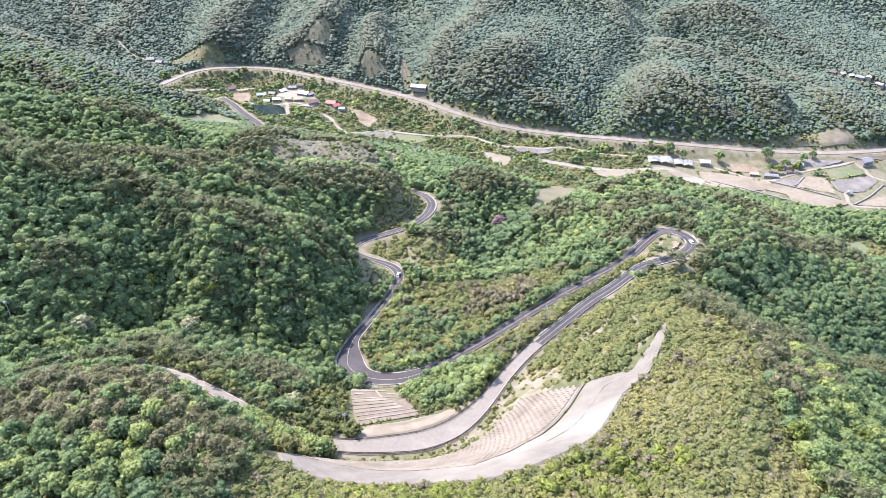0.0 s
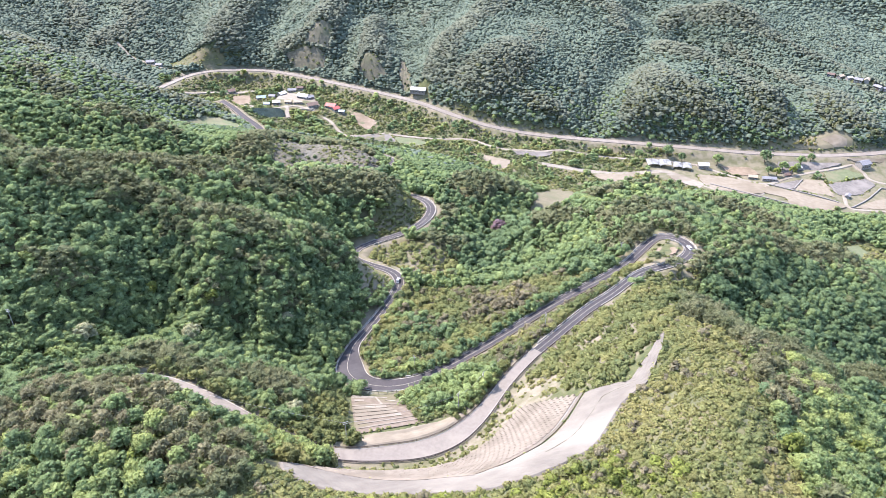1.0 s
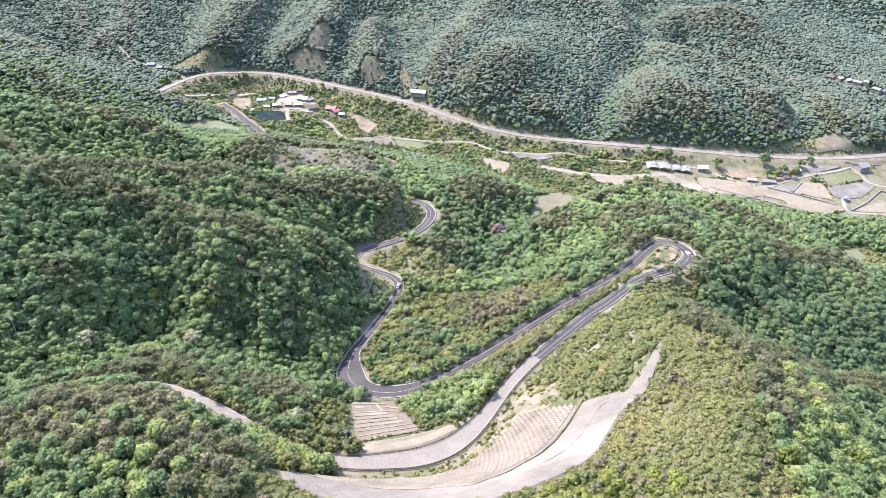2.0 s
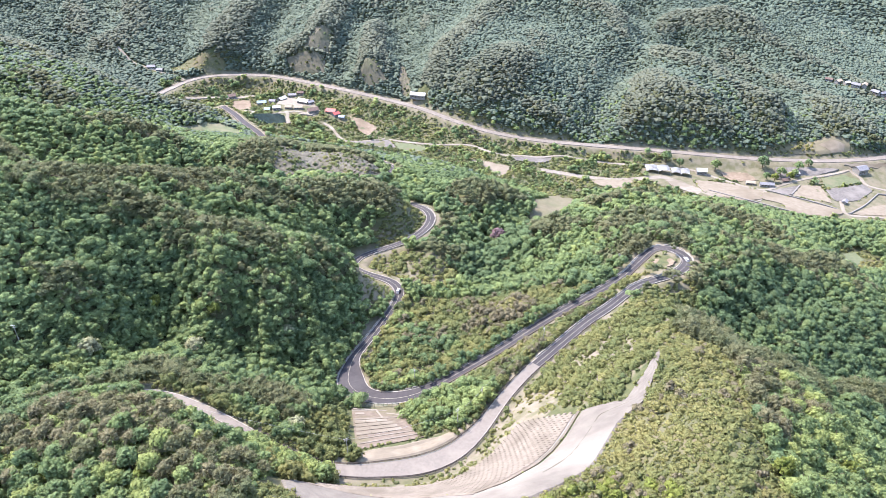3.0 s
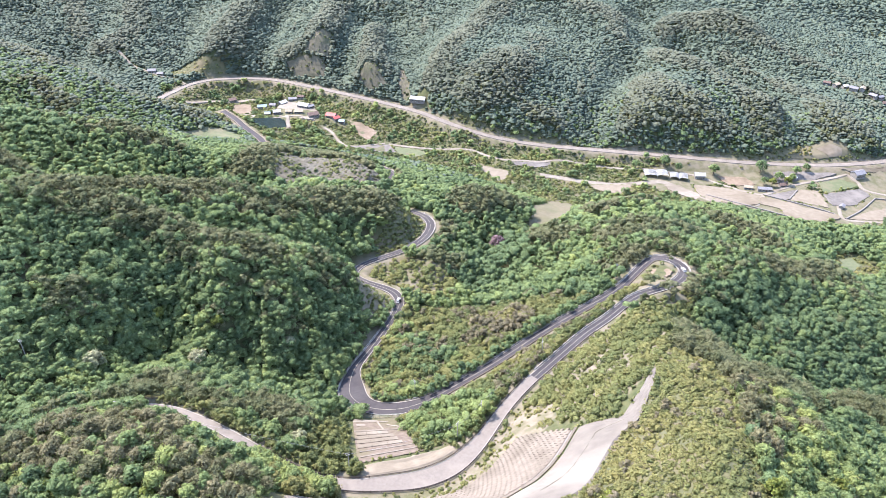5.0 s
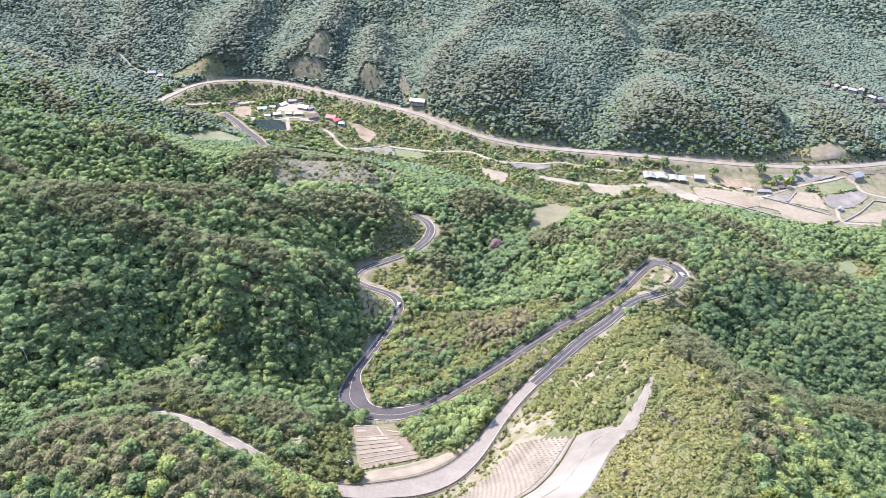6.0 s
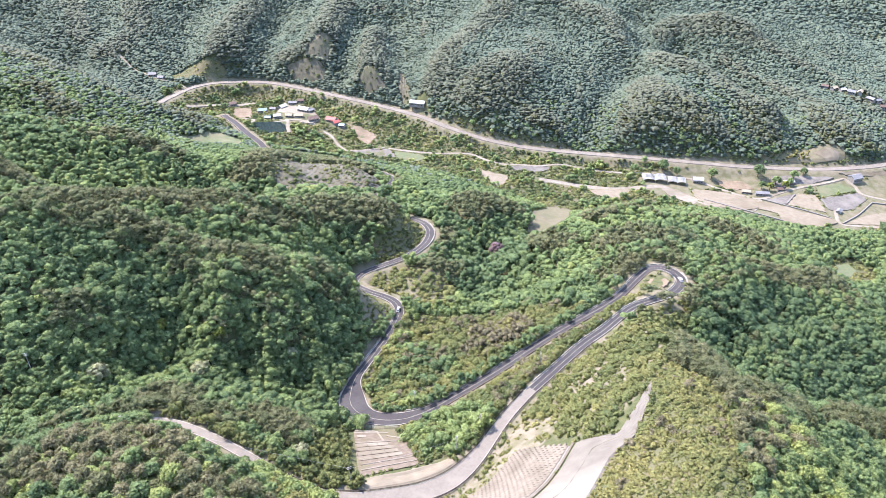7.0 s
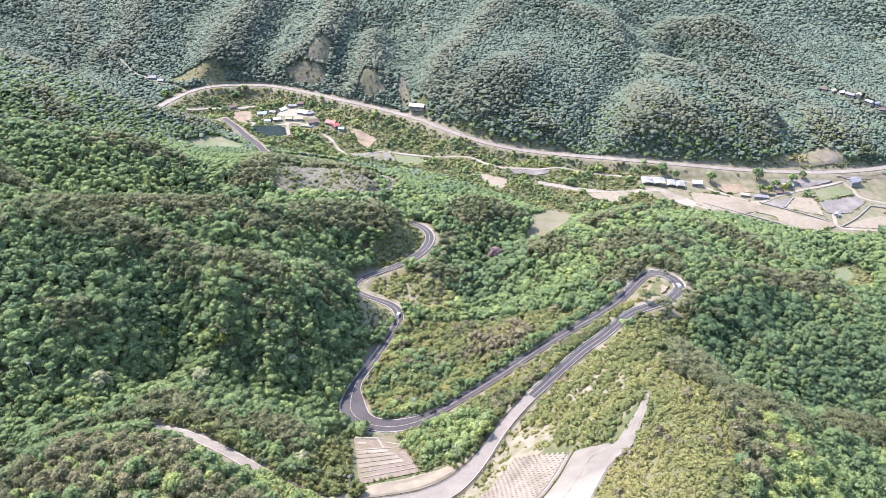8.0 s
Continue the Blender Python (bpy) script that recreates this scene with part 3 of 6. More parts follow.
FIELDS = {
    "car_park": ("M_SOIL", [(-243, 819), (-225, 826), (-214, 785), (-236, 784)]),
    "upper_field": ("M_SOIL", [(-105, 771), (-89, 766), (-70, 746), (-78, 723), (-89, 735)]),
    "grey_field": ("M_PLOUGHED", [(-94, 697), (-72, 705), (-56, 715), (-44, 684), (-70, 684)]),
    "lawn": ("M_CROP", [(-52, 710), (-23, 706), (-14, 692), (-32, 668), (-44, 682)]),
    "tan_field": ("M_SAND", [(29, 667), (48, 667), (67, 657), (61, 636), (51, 626), (46, 645)]),
    "walled_field": ("M_PLOUGHED", [(69, 680), (114, 691), (108, 681), (93, 671), (74, 672)]),
    "gravel_field": ("M_SAND", [(143, 642), (170, 647), (189, 647), (169, 620), (151, 629)]),
    "hay_field": ("M_STRAW", [(72, 530), (75, 555), (99, 590), (120, 588), (112, 555), (93, 520), (75, 499), (68, 491)]),
    "big_field": ("M_SAND", [(250, 658), (283, 659), (319, 640), (303, 616), (279, 604), (248, 621)]),
    "strip_field": ("M_PALE", [(219, 649), (234, 652), (251, 626), (239, 613), (223, 631)]),
    "long_field": ("M_SAND", [(313, 636), (335, 629), (369, 616), (376, 601), (354, 585), (314, 585), (321, 609), (302, 618)]),
    "wedge_field": ("M_PLOUGHED", [(319, 641), (357, 655), (340, 632)]),
    "square_field": ("M_SAND", [(358, 654), (377, 653), (372, 618), (339, 631)]),
    "green_field": ("M_CROP", [(384, 670), (419, 683), (425, 668), (379, 648)]),
    "ploughed_field": ("M_PLOUGHED", [(377, 645), (425, 665), (430, 653), (403, 629), (378, 624)]),
    "edge_field": ("M_SAND", [(382, 599), (410, 618), (449, 633), (426, 602)]),
    "orchard_field": ("M_PLOUGHED", [(344, 688), (382, 691), (411, 688), (366, 670), (338, 669)]),
    "roadside_field": ("M_SOIL", [(285, 685), (313, 682), (319, 667), (291, 665)]),
    "hill_clearing": ("M_STRAW", [(360, 712), (380, 727), (405, 730), (433, 726), (431, 714), (399, 709), (372, 709)]),
    "meadow": ("M_CROP", [(-262, 676), (-246, 692), (-226, 710), (-200, 688), (-196, 660), (-226, 650)]),
    "sand_clearing": ("M_SAND", [(399, 721), (414, 724), (426, 719), (424, 713), (410, 711)]),
    "spur_clearing": ("M_CROP", [(328, 508), (341, 514), (340, 498), (322, 478), (314, 486)]),
    "village_yard": ("M_PALE", [(-190, 794), (-183, 822), (-150, 812), (-136, 778), (-142, 762), (-170, 768), (-182, 772)]),
    "bare_island": ("M_SOIL", [(115, 344), (121, 349), (127, 348), (129, 342), (125, 336), (118, 336)]),
    "corner_field": ("M_SAND", [(424, 692), (416, 694), (485, 705), (481, 698)]),
}
TRACKS = {
    "valley_track": (1.7, [(-56, 715), (-38, 713), (-14, 709), (9, 711), (33, 711), (47, 697), (66, 686), (89, 689), (116, 695), (132, 700), (160, 697), (200, 690), (228, 687), (258, 688), (273, 677), (289, 662), (302, 651), (318, 644), (345, 659), (378, 672), (421, 689)]),
    "field_track": (1.6, [(421, 689), (427, 676), (430, 662), (456, 652), (500, 648)]),
    "river_track": (1.6, [(384, 625), (377, 600), (393, 596), (428, 598), (480, 606)]),
    "short_track": (1.6, [(317, 642), (308, 626), (297, 610)]),
    "village_track": (1.5, [(-236, 783), (-222, 780), (-208, 770), (-206, 748), (-192, 756), (-172, 768), (-160, 771), (-140, 764)]),
    "dam_track": (2.0, [(-172, 772), (-167, 750), (-163, 732)]),
    "levee": (3.0, [(-292, 800), (-268, 815), (-252, 825), (-223, 838)]),
    "hill_track": (1.3, [(-395, 893), (-372, 873), (-350, 864), (-322, 852), (-303, 842)]),
    "slope_track": (1.4, [(-128, 748), (-120, 740), (-112, 722), (-104, 706), (-92, 698), (-60, 716)]),
}
STREAM = [(97, 655), (119, 654), (141, 650), (168, 648), (202, 652), (220, 655), (236, 642), (246, 625), (262, 604)]
CUTS = [[(-153, 899), (-134, 902), (-135, 877), (-152, 877), (-167, 882)], [(-190, 884), (-167, 880), (-140, 872), (-141, 858), (-180, 872)],
        [(-89, 853), (-74, 844), (-61, 830), (-81, 827), (-98, 839)], [(-51, 868), (-45, 866), (-33, 805), (-45, 812), (-51, 835)]]
ISLAND = [(103, 333), (112, 345), (120, 354), (128, 354), (131, 344), (125, 334), (112, 327), (100, 322)]
BRUSH_DRY = [(-60, 98), (-58, 157), (-40, 155), (-13, 146), (2, 140), (30, 138), (44, 146), (58, 166), (70, 188), (76, 200), (90, 225), (100, 205), (98, 170), (88, 140), (84, 112), (86, 98)]
BRUSH_RAMP = [(34, 224), (45, 246), (70, 275), (95, 300), (112, 314), (126, 323), (136, 322), (130, 300), (104, 262), (90, 225), (74, 199), (58, 183), (48, 186), (42, 193), (46, 215)]
BRUSH_ROADSIDE = [(-54, 174), (-30, 173), (-12, 175), (3, 182), (15, 196), (24, 212), (40, 232), (46, 215), (40, 195), (20, 188), (10, 178), (-4, 166), (-20, 158), (-48, 162)]
BRUSH_CURVE = [(-45, 408), (-30, 419), (-18, 432), (-11, 447), (-9, 463), (-14, 477), (-23, 485), (-30, 474), (-33, 450), (-46, 422)]
BRUSH_BEND = [(-34, 340), (-29, 358), (-34, 367), (-47, 376), (-54, 374), (-52, 358), (-46, 338), (-41, 322)]
BRUSH_BANK = [(-46, 252), (-40, 222), (-36, 200), (-30, 190), (-27, 186), (-33, 184), (-46, 186), (-54, 196), (-54, 230), (-50, 252)]
BRUSH_HAY = [(66, 494), (75, 499), (93, 520), (112, 555), (124, 548), (108, 505), (88, 476), (64, 462)]
BRUSH_SPUR = [(300, 455), (322, 455), (350, 480), (350, 520), (328, 520), (308, 490)]
BRUSH_SCAR = [(47, 184), (55, 181), (59, 180), (66, 194), (72, 200), (70, 204), (60, 194), (52, 190)]
BRUSH_GAP = [(-22, 362), (-36, 374), (-46, 388), (-45, 402), (-30, 412), (-5, 408), (12, 390), (2, 366)]
BRUSH_MID = [(2, 206), (12, 203), (26, 225), (47, 253), (70, 280), (95, 307), (103, 315), (112, 330), (101, 337), (79, 320), (47, 297), (18, 275), (-6, 260), (-20, 255), (-18, 248), (-12, 224), (-5, 204)]
BRUSH_DELL = [(-42, 275), (-34, 263), (-20, 257), (4, 266), (32, 285), (63, 309), (85, 325), (60, 345), (20, 350), (-10, 350), (-22, 345), (-30, 330), (-40, 304)]
BRUSH_FARM = [(-334, 882), (-313, 888), (-264, 882), (-262, 874), (-300, 862), (-322, 856)]
FARMLAND = [(205, 700), (330, 700), (470, 705), (480, 592), (330, 584), (250, 602), (205, 640)]
BRUSH_VALLEY = [(-330, 830), (-240, 880), (-120, 838), (20, 766), (60, 745), (200, 722), (330, 712), (470, 720), (480, 590), (330, 580), (250, 600), (160, 600), (120, 560), (60, 610), (0, 650), (-90, 665), (-180, 690), (-300, 770)]


def inside(p, poly):
    q = np.array(poly, float)
    res = np.zeros(len(p), bool)
    j = len(q) - 1
    for i in range(len(q)):
        hit = ((q[i, 1] > p[:, 1]) != (q[j, 1] > p[:, 1])) & (p[:, 0] < (q[j, 0] - q[i, 0]) * (p[:, 1] - q[i, 1]) / (q[j, 1] - q[i, 1] + 1e-9) + q[i, 0])
        res ^= hit
        j = i
    return res

# ---- ground ----
def spaced(*spans):
    """Coordinates from spans (from, to, step)."""
    out = [np.arange(a, b, s) for a, b, s in spans]
    return np.concatenate(out + [[spans[-1][1]]])


def grid_mesh(name, xs, ys, zs, mat, smooth=True):
    nx, ny = len(xs), len(ys)
    gx, gy = np.meshgrid(xs, ys)
    co = np.stack([gx, gy, zs.reshape(ny, nx)], -1).reshape(-1, 3)
    i = (np.arange(ny - 1)[:, None] * nx + np.arange(nx - 1)[None, :]).ravel()
    quads = np.stack([i, i + 1, i + nx + 1, i + nx], -1)
    return array_mesh(name, co, quads, mat, smooth)


def array_mesh(name, co, faces, mat, smooth=False, tint=None, puff=None):
    """Mesh from numpy arrays; all faces have the same number of corners."""
    me = bpy.data.meshes.new(name)
    n, k = faces.shape
    me.vertices.add(len(co))
    me.vertices.foreach_set("co", np.ascontiguousarray(co, np.float32).ravel())
    me.loops.add(n * k)
    me.loops.foreach_set("vertex_index", np.ascontiguousarray(faces, np.int32).ravel())
    me.polygons.add(n)
    me.polygons.foreach_set("loop_start", np.arange(0, n * k, k, dtype=np.int32))
    me.update(calc_edges=True)
    me.polygons.foreach_set("use_smooth", np.broadcast_to(np.asarray(smooth, bool), n).copy())
    if tint is not None:
        me.attributes.new("tint", "FLOAT", "POINT").data.foreach_set("value", np.ascontiguousarray(tint, np.float32))
    if puff is not None:
        me.attributes.new("soft", "FLOAT_VECTOR", "POINT").data.foreach_set("vector", np.ascontiguousarray(puff, np.float32).ravel())
    me.materials.append(mat)
    me.validate()
    return me


GX = spaced((-4000, -1200, 200), (-1200, -560, 40), (-560, -240, 7), (-240, 180, 2.2), (180, 560, 7), (560, 1200, 40), (1200, 4000, 200))
GY = spaced((-2500, -300, 200), (-300, 60, 20), (60, 400, 2.2), (400, 560, 3.5), (560, 900, 4.5), (900, 1200, 9), (1200, 2000, 40), (2000, 4500, 250))
gxx, gyy = np.meshgrid(GX, GY)
gz = height(np.stack([gxx.ravel(), gyy.ravel()], -1))
rim = np.maximum(fade(np.abs(gxx.ravel()), 900, 2500), np.maximum(fade(gyy.ravel(), 1500, 2600), fade(-gyy.ravel(), 150, 900)))
gz = gz * (1 - rim) + rim * 260
gme = grid_mesh("ground", GX, GY, gz, M_EARTH)
gxy = np.stack([gxx.ravel(), gyy.ravel()], -1)
dry = np.zeros(len(gxy))
for poly, much in ((BRUSH_DRY, 0.2), (BRUSH_RAMP, 1.0), (BRUSH_ROADSIDE, 1.0), (BRUSH_MID, 0.7), (BRUSH_DELL, 0.5), (BRUSH_VALLEY, 0.3), (BRUSH_FARM, 0.2), (FARMLAND, 0.6), (BRUSH_BANK, 0.6), (BRUSH_CURVE, 0.35), (BRUSH_BEND, 0.8), (BRUSH_GAP, 0.7)):
    dry = np.maximum(dry, much * inside(gxy, poly))
for line, half in ((PASS_LINE, 5.5), (MAIN_LINE, 8), (DALE_LINE, 7)):
    dry = np.maximum(dry, 0.8 * (1 - fade(nearest(gxy, line)[0], half, half + 4)))
gme.attributes.new("dry", "FLOAT", "POINT").data.foreach_set("value", np.ascontiguousarray(dry, np.float32))
ground = new("ground", gme)
tagged(ground, "forested mountain ground of leaf litter, soil and dry grass", "ground", kind="structure")


# ---- roads ----
def sides(line):
    d = np.gradient(line[:, :2], axis=0)
    d /= np.linalg.norm(d, axis=1)[:, None]
    return np.stack([-d[:, 1], d[:, 0]], -1)


def ribbon(name, line, offsets, lifts, mat, smooth=False):
    """Strip along a line: cross-section of (offset to the left, lift) points; an offset may vary along the line."""
    nrm = sides(line)
    rows = [np.column_stack([line[:, :2] + nrm * (o[:, None] if np.ndim(o) else o), line[:, 2] + l]) for o, l in zip(offsets, lifts)]
    n, k = len(line), len(offsets)
    co = np.stack(rows, 1).reshape(-1, 3)
    i = (np.arange(n - 1)[:, None] * k + np.arange(k - 1)[None, :]).ravel()
    return array_mesh(name, co, np.stack([i, i + k, i + k + 1, i + 1], -1)[:, ::-1], mat, smooth)


def bank(half):
    return [-half - 0.5, -half - 0.02, -half, half, half + 0.02, half + 0.5], [-0.5, -0.12, 0.0, 0.0, -0.12, -0.5]


def station(x, y):
    """Index of the pass road's point nearest to x, y."""
    return int(nearest(np.array([[x, y]], float), PASS_LINE)[1][0])


S_NEW = station(40, 246)
S_LEFT, S_RAMP, S_FOOT, S_END = station(-60, 188), station(62, 270), station(-41, 302), len(PASS_LINE)
for rname, sl, mat, label in (("road", slice(0, S_NEW + 1), M_OLDROAD, "worn pale grey asphalt mountain road"), ("road_2", slice(S_NEW, S_END), M_ASPHALT, "dark freshly laid two-lane asphalt mountain road")):
    tagged(new(rname, ribbon(rname, PASS_LINE[sl], *bank(PASS_HALF[sl]), mat)), label, "road", kind="structure")
tagged(new("road_3", ribbon("road_3", DALE_LINE, *bank(DALE_HALF), M_ASPHALT)), "grey asphalt valley road on an embankment", "road", kind="structure")
tagged(new("road_4", ribbon("road_4", MAIN_LINE, *bank(MAIN_HALF), M_OLDROAD)), "pale grey main road along the valley side", "road", kind="structure")


def strip(name, sl, off, width, lift, mat, label, category, line=PASS_LINE):
    """Narrow raised strip beside a road: off is its middle, to the left."""
    seg = line[sl]
    ob = new(name, ribbon(name, seg, [off - width / 2 - 0.01, off - width / 2, off + width / 2, off + width / 2 + 0.01], [-0.1, lift, lift, -0.1], mat))
    return tagged(ob, label, category, kind="structure")


S_BEND, S_BEND2 = station(-47, 378), station(-20, 489)
NEWER, OLDER = slice(S_NEW, S_END), slice(0, S_NEW + 1)
for side in (-1, 1):
    if side < 0:
        strip("kerb", NEWER, side * (PASS_HALF[NEWER] - 0.1), 0.32, 0.06, M_KERB, "pale concrete gutter edge of the road", "kerb")
    strip("kerb", OLDER, side * (PASS_HALF[OLDER] - 0.05), 0.3, 0.05, M_KERB, "pale concrete gutter edge of the road", "kerb")
    strip("main_kerb", slice(0, len(MAIN_LINE)), side * (MAIN_HALF - 0.1), 0.3, 0.2, M_CONCRETE, "pale guard kerb of the main road", "kerb", MAIN_LINE)
    strip("dale_kerb", slice(0, len(DALE_LINE)), side * (DALE_HALF - 0.3), 0.9, 0.4, M_CONCRETE, "white guard kerb of the valley road", "kerb", DALE_LINE)
S_TURN, S_LOW = station(126, 358), station(-20, 257)
for run, mat, words in ((slice(S_NEW, S_TURN), M_KERB, "pale concrete gutter edge of the road"), (slice(S_TURN - 1, S_LOW), M_BROWN, "brown earthy verge of the road"), (slice(S_LOW - 1, S_END), M_KERB, "pale concrete gutter edge of the road")):
    strip("kerb", run, PASS_HALF[run] - 0.1, 0.32, 0.06, mat, words, "kerb")
lane = 0.3 * (PASS_HALF - 2.25)
strip("centre_line", NEWER, lane[NEWER], 0.15, 0.012, M_LINE, "pale yellow centre line painted on the asphalt", "road marking")


# ---- barriers along the pass road ----
def box_into(bm, size, at=(0, 0, 0), turn=None, taper=1.0):
    """A box of that size on the point `at`, its top scaled by taper."""
    r = bmesh.ops.create_cube(bm, size=1.0)
    for v in r["verts"]:
        k = taper if v.co.z > 0 else 1.0
        c = Vector((v.co.x * size[0] * k, v.co.y * size[1] * k, (v.co.z + 0.5) * size[2]))
        v.co = (turn @ c if turn else c) + Vector(at)
    return r["verts"]


def bm_mesh(name, bm, mat, bevel=0.0):
    if bevel:
        bmesh.ops.bevel(bm, geom=bm.edges[:], offset=bevel, segments=1, affect="EDGES")
    me = bpy.data.meshes.new(name)
    bm.to_mesh(me)
    bm.free()
    me.materials.append(mat)
    return me


def part(name, bm, mat, parent, label=""):
    ob = new(name, bm if isinstance(bm, bpy.types.Mesh) else bm_mesh(name, bm, mat))
    ob.parent = parent
    return tagged(ob, label)


def root(name, m, label, category, group="", kind=""):
    ob = new(name)
    ob.matrix_world = m
    return tagged(ob, label, category, group, kind)


bm = bmesh.new()
box_into(bm, (4.04, 0.5, 0.75), taper=0.72)
SEGMENT = bm_mesh("barrier_segment", bm, M_KERB, 0.04)


def barrier(a, b, side, out):
    """Row of concrete barrier segments along the pass road from station a to b."""
    top = root("concrete_barrier", Matrix.Identity(4), "white concrete road barrier made of separate segments", "barrier")
    off = PASS_LINE[:, :2] + sides(PASS_LINE) * (side * (PASS_HALF + out))[:, None]
    for i in range(a, b - 2, 2):
        p, q = off[i], off[i + 2]
        mid = (p + q) / 2
        ob = part("barrier_segment", SEGMENT, None, top)
        ob.matrix_world = Matrix.Translation((mid[0], mid[1], PASS_LINE[i + 1, 2] - 0.08)) @ Matrix.Rotation(math.atan2(q[1] - p[1], q[0] - p[0]), 4, "Z") @ Matrix.Diagonal((max(0.5, float(np.hypot(*(q - p))) / 4.08), 1, 1, 1))


barrier(S_NEW + 2, station(126, 358), 1, 0.45)
barrier(station(136, 341), station(-20, 257), -1, 0.45)
barrier(station(-44, 270), station(-30, 366), 1, 0.45)
barrier(station(-46, 408), station(-18, 487), -1, 0.45)


def guard_rail(a, b, side, out):
    """Dark steel beam on short posts."""
    top = root("guard_rail", Matrix.Identity(4), "dark brown steel guard rail on short posts", "guard rail")
    seg, half = PASS_LINE[a:b], PASS_HALF[a:b]
    o = side * (half + out)
    part("rail", ribbon("rail", seg, [o - 0.05, o - 0.06, o + 0.06, o + 0.05], [0.42, 0.72, 0.72, 0.42], M_DARKRAIL), None, top)
    part("lower_rail", ribbon("lower_rail", seg, [o - 0.05, o - 0.06, o + 0.06, o + 0.05], [0.02, 0.16, 0.16, 0.02], M_DARKRAIL), None, top)
    off = seg[:, :2] + sides(seg) * o[:, None]
    pm = None
    for i in range(1, len(seg), 2):
        if pm is None:
            bm = bmesh.new()
            box_into(bm, (0.16, 0.16, 1.0), (0, 0, -0.15))
            pm = bm_mesh("rail_post", bm, M_DARKRAIL)
        ob = part("rail_post", pm, None, top)
        ob.location = (off[i, 0], off[i, 1], seg[i, 2])


guard_rail(station(-66, 192), station(40, 245), 1, 0.35)
guard_rail(station(-36, 181), station(74, 284), -1, 0.35)

# ---- fields, tracks, bare slopes ----
MATS = {"M_SOIL": M_SOIL, "M_SAND": M_SAND, "M_PALE": M_PALE, "M_PLOUGHED": M_PLOUGHED, "M_CROP": M_CROP, "M_STRAW": M_STRAW}
FIELD_WORDS = {"M_SOIL": "bare brown soil", "M_SAND": "pale sandy bare", "M_PALE": "whitish", "M_PLOUGHED": "grey ploughed", "M_CROP": "green grassy", "M_STRAW": "dry yellowish grass"}


def drape(name, low, top, n, m, lift, mat, rough=0.0, tuck=0.0):
    """Patch of ground cover between two lines, n cells long and m wide, laid on the ground."""
    a, b = resample(low, n + 1), resample(top, n + 1)
    t = np.linspace(0, 1, m + 1)[None, :, None]
    xy = (a[:, None] * (1 - t) + b[:, None] * t).reshape(-1, 2)
    z = height(xy) + lift
    if rough:
        z += np.random.default_rng(len(name)).uniform(-rough, rough, len(z))
    grid = z.reshape(n + 1, m + 1)
    grid[[0, -1]] -= tuck
    grid[1:-1, [0, -1]] -= tuck
    i = (np.arange(n)[:, None] * (m + 1) + np.arange(m)[None, :]).ravel()
    q = np.stack([i, i + 1, i + m + 2, i + m + 1], -1)
    return array_mesh(name, np.column_stack([xy, z]), q, mat, rough == 0)


def resample(line, n):
    p = np.array(line, float)
    s = np.concatenate([[0], np.cumsum(np.linalg.norm(np.diff(p, axis=0), axis=1))])
    u = np.linspace(0, s[-1], n)
    return np.stack([np.interp(u, s, p[:, 0]), np.interp(u, s, p[:, 1])], -1)


def field_mesh(name, poly, mat, lift=0.5, skirt=2.0):
    """Terrace: its top follows the ground at the outline and is evened out inside; earth sides."""
    p = resample(list(poly) + [poly[0]], 41)[:-1]
    p = p + 0.6 * np.sin(np.arange(40)[:, None] * np.array([[1.7, 2.3]]))
    c = p.mean(0)
    A = np.column_stack([p - c, np.ones(40)])
    plane = np.linalg.lstsq(A, height(p), rcond=None)[0]
    rings = []
    for k in (1.0, 0.66, 0.33):
        q = c + (p - c) * k
        rings.append(np.column_stack([q, np.column_stack([q - c, np.ones(40)]) @ plane + lift]))
    sk = np.column_stack([c + (p - c) * 1.02, rings[0][:, 2] - skirt])
    co = np.vstack([sk] + rings + [[*c, plane[2] + lift]])
    i = np.arange(40)
    j = (i + 1) % 40
    tri = []
    for r in range(3):
        tri += [np.stack([r * 40 + i, r * 40 + j, (r + 1) * 40 + j], -1), np.stack([r * 40 + i, (r + 1) * 40 + j, (r + 1) * 40 + i], -1)]
    tri.append(np.stack([120 + i, 120 + j, np.full(40, 160)], -1))
    return array_mesh(name, co, np.vstack(tri), mat)


for fname, (mname, poly) in FIELDS.items():
    if fname in ("hill_clearing", "meadow", "sand_clearing", "spur_clearing"):
        cut = len(poly) // 2 + len(poly) % 2 * (fname == "hill_clearing")
        ob = new(fname, drape(fname, poly[cut:][::-1], poly[:cut], 16, 10, 0.9 if fname == "sand_clearing" else 0.5, MATS[mname]))
    elif fname == "hay_field":
        ob = new(fname, drape(fname, [poly[7], poly[6], poly[5], poly[4], poly[3]], [poly[7], poly[0], poly[1], poly[2], poly[3]], 16, 10, 0.6, MATS[mname]))
    else:
        ob = new(fname, field_mesh(fname, poly, MATS[mname]))
    tagged(ob, FIELD_WORDS[mname] + " farm field on the valley floor", "field", kind="structure")
water = new("pond_water", field_mesh("pond_water", POND, M_WATER, 0.9))
tagged(water, "dark green still water of the village pond", "pond", kind="structure")


def lay_line(line, step=3.0):
    p = curve_points([(x, y, 0) for x, y in line], step)
    p[:, 2] = height(p[:, :2])
    p[:, 2] = soften(np.column_stack([p, p[:, 2]]), 5)[:, 2] + 0.45
    return p


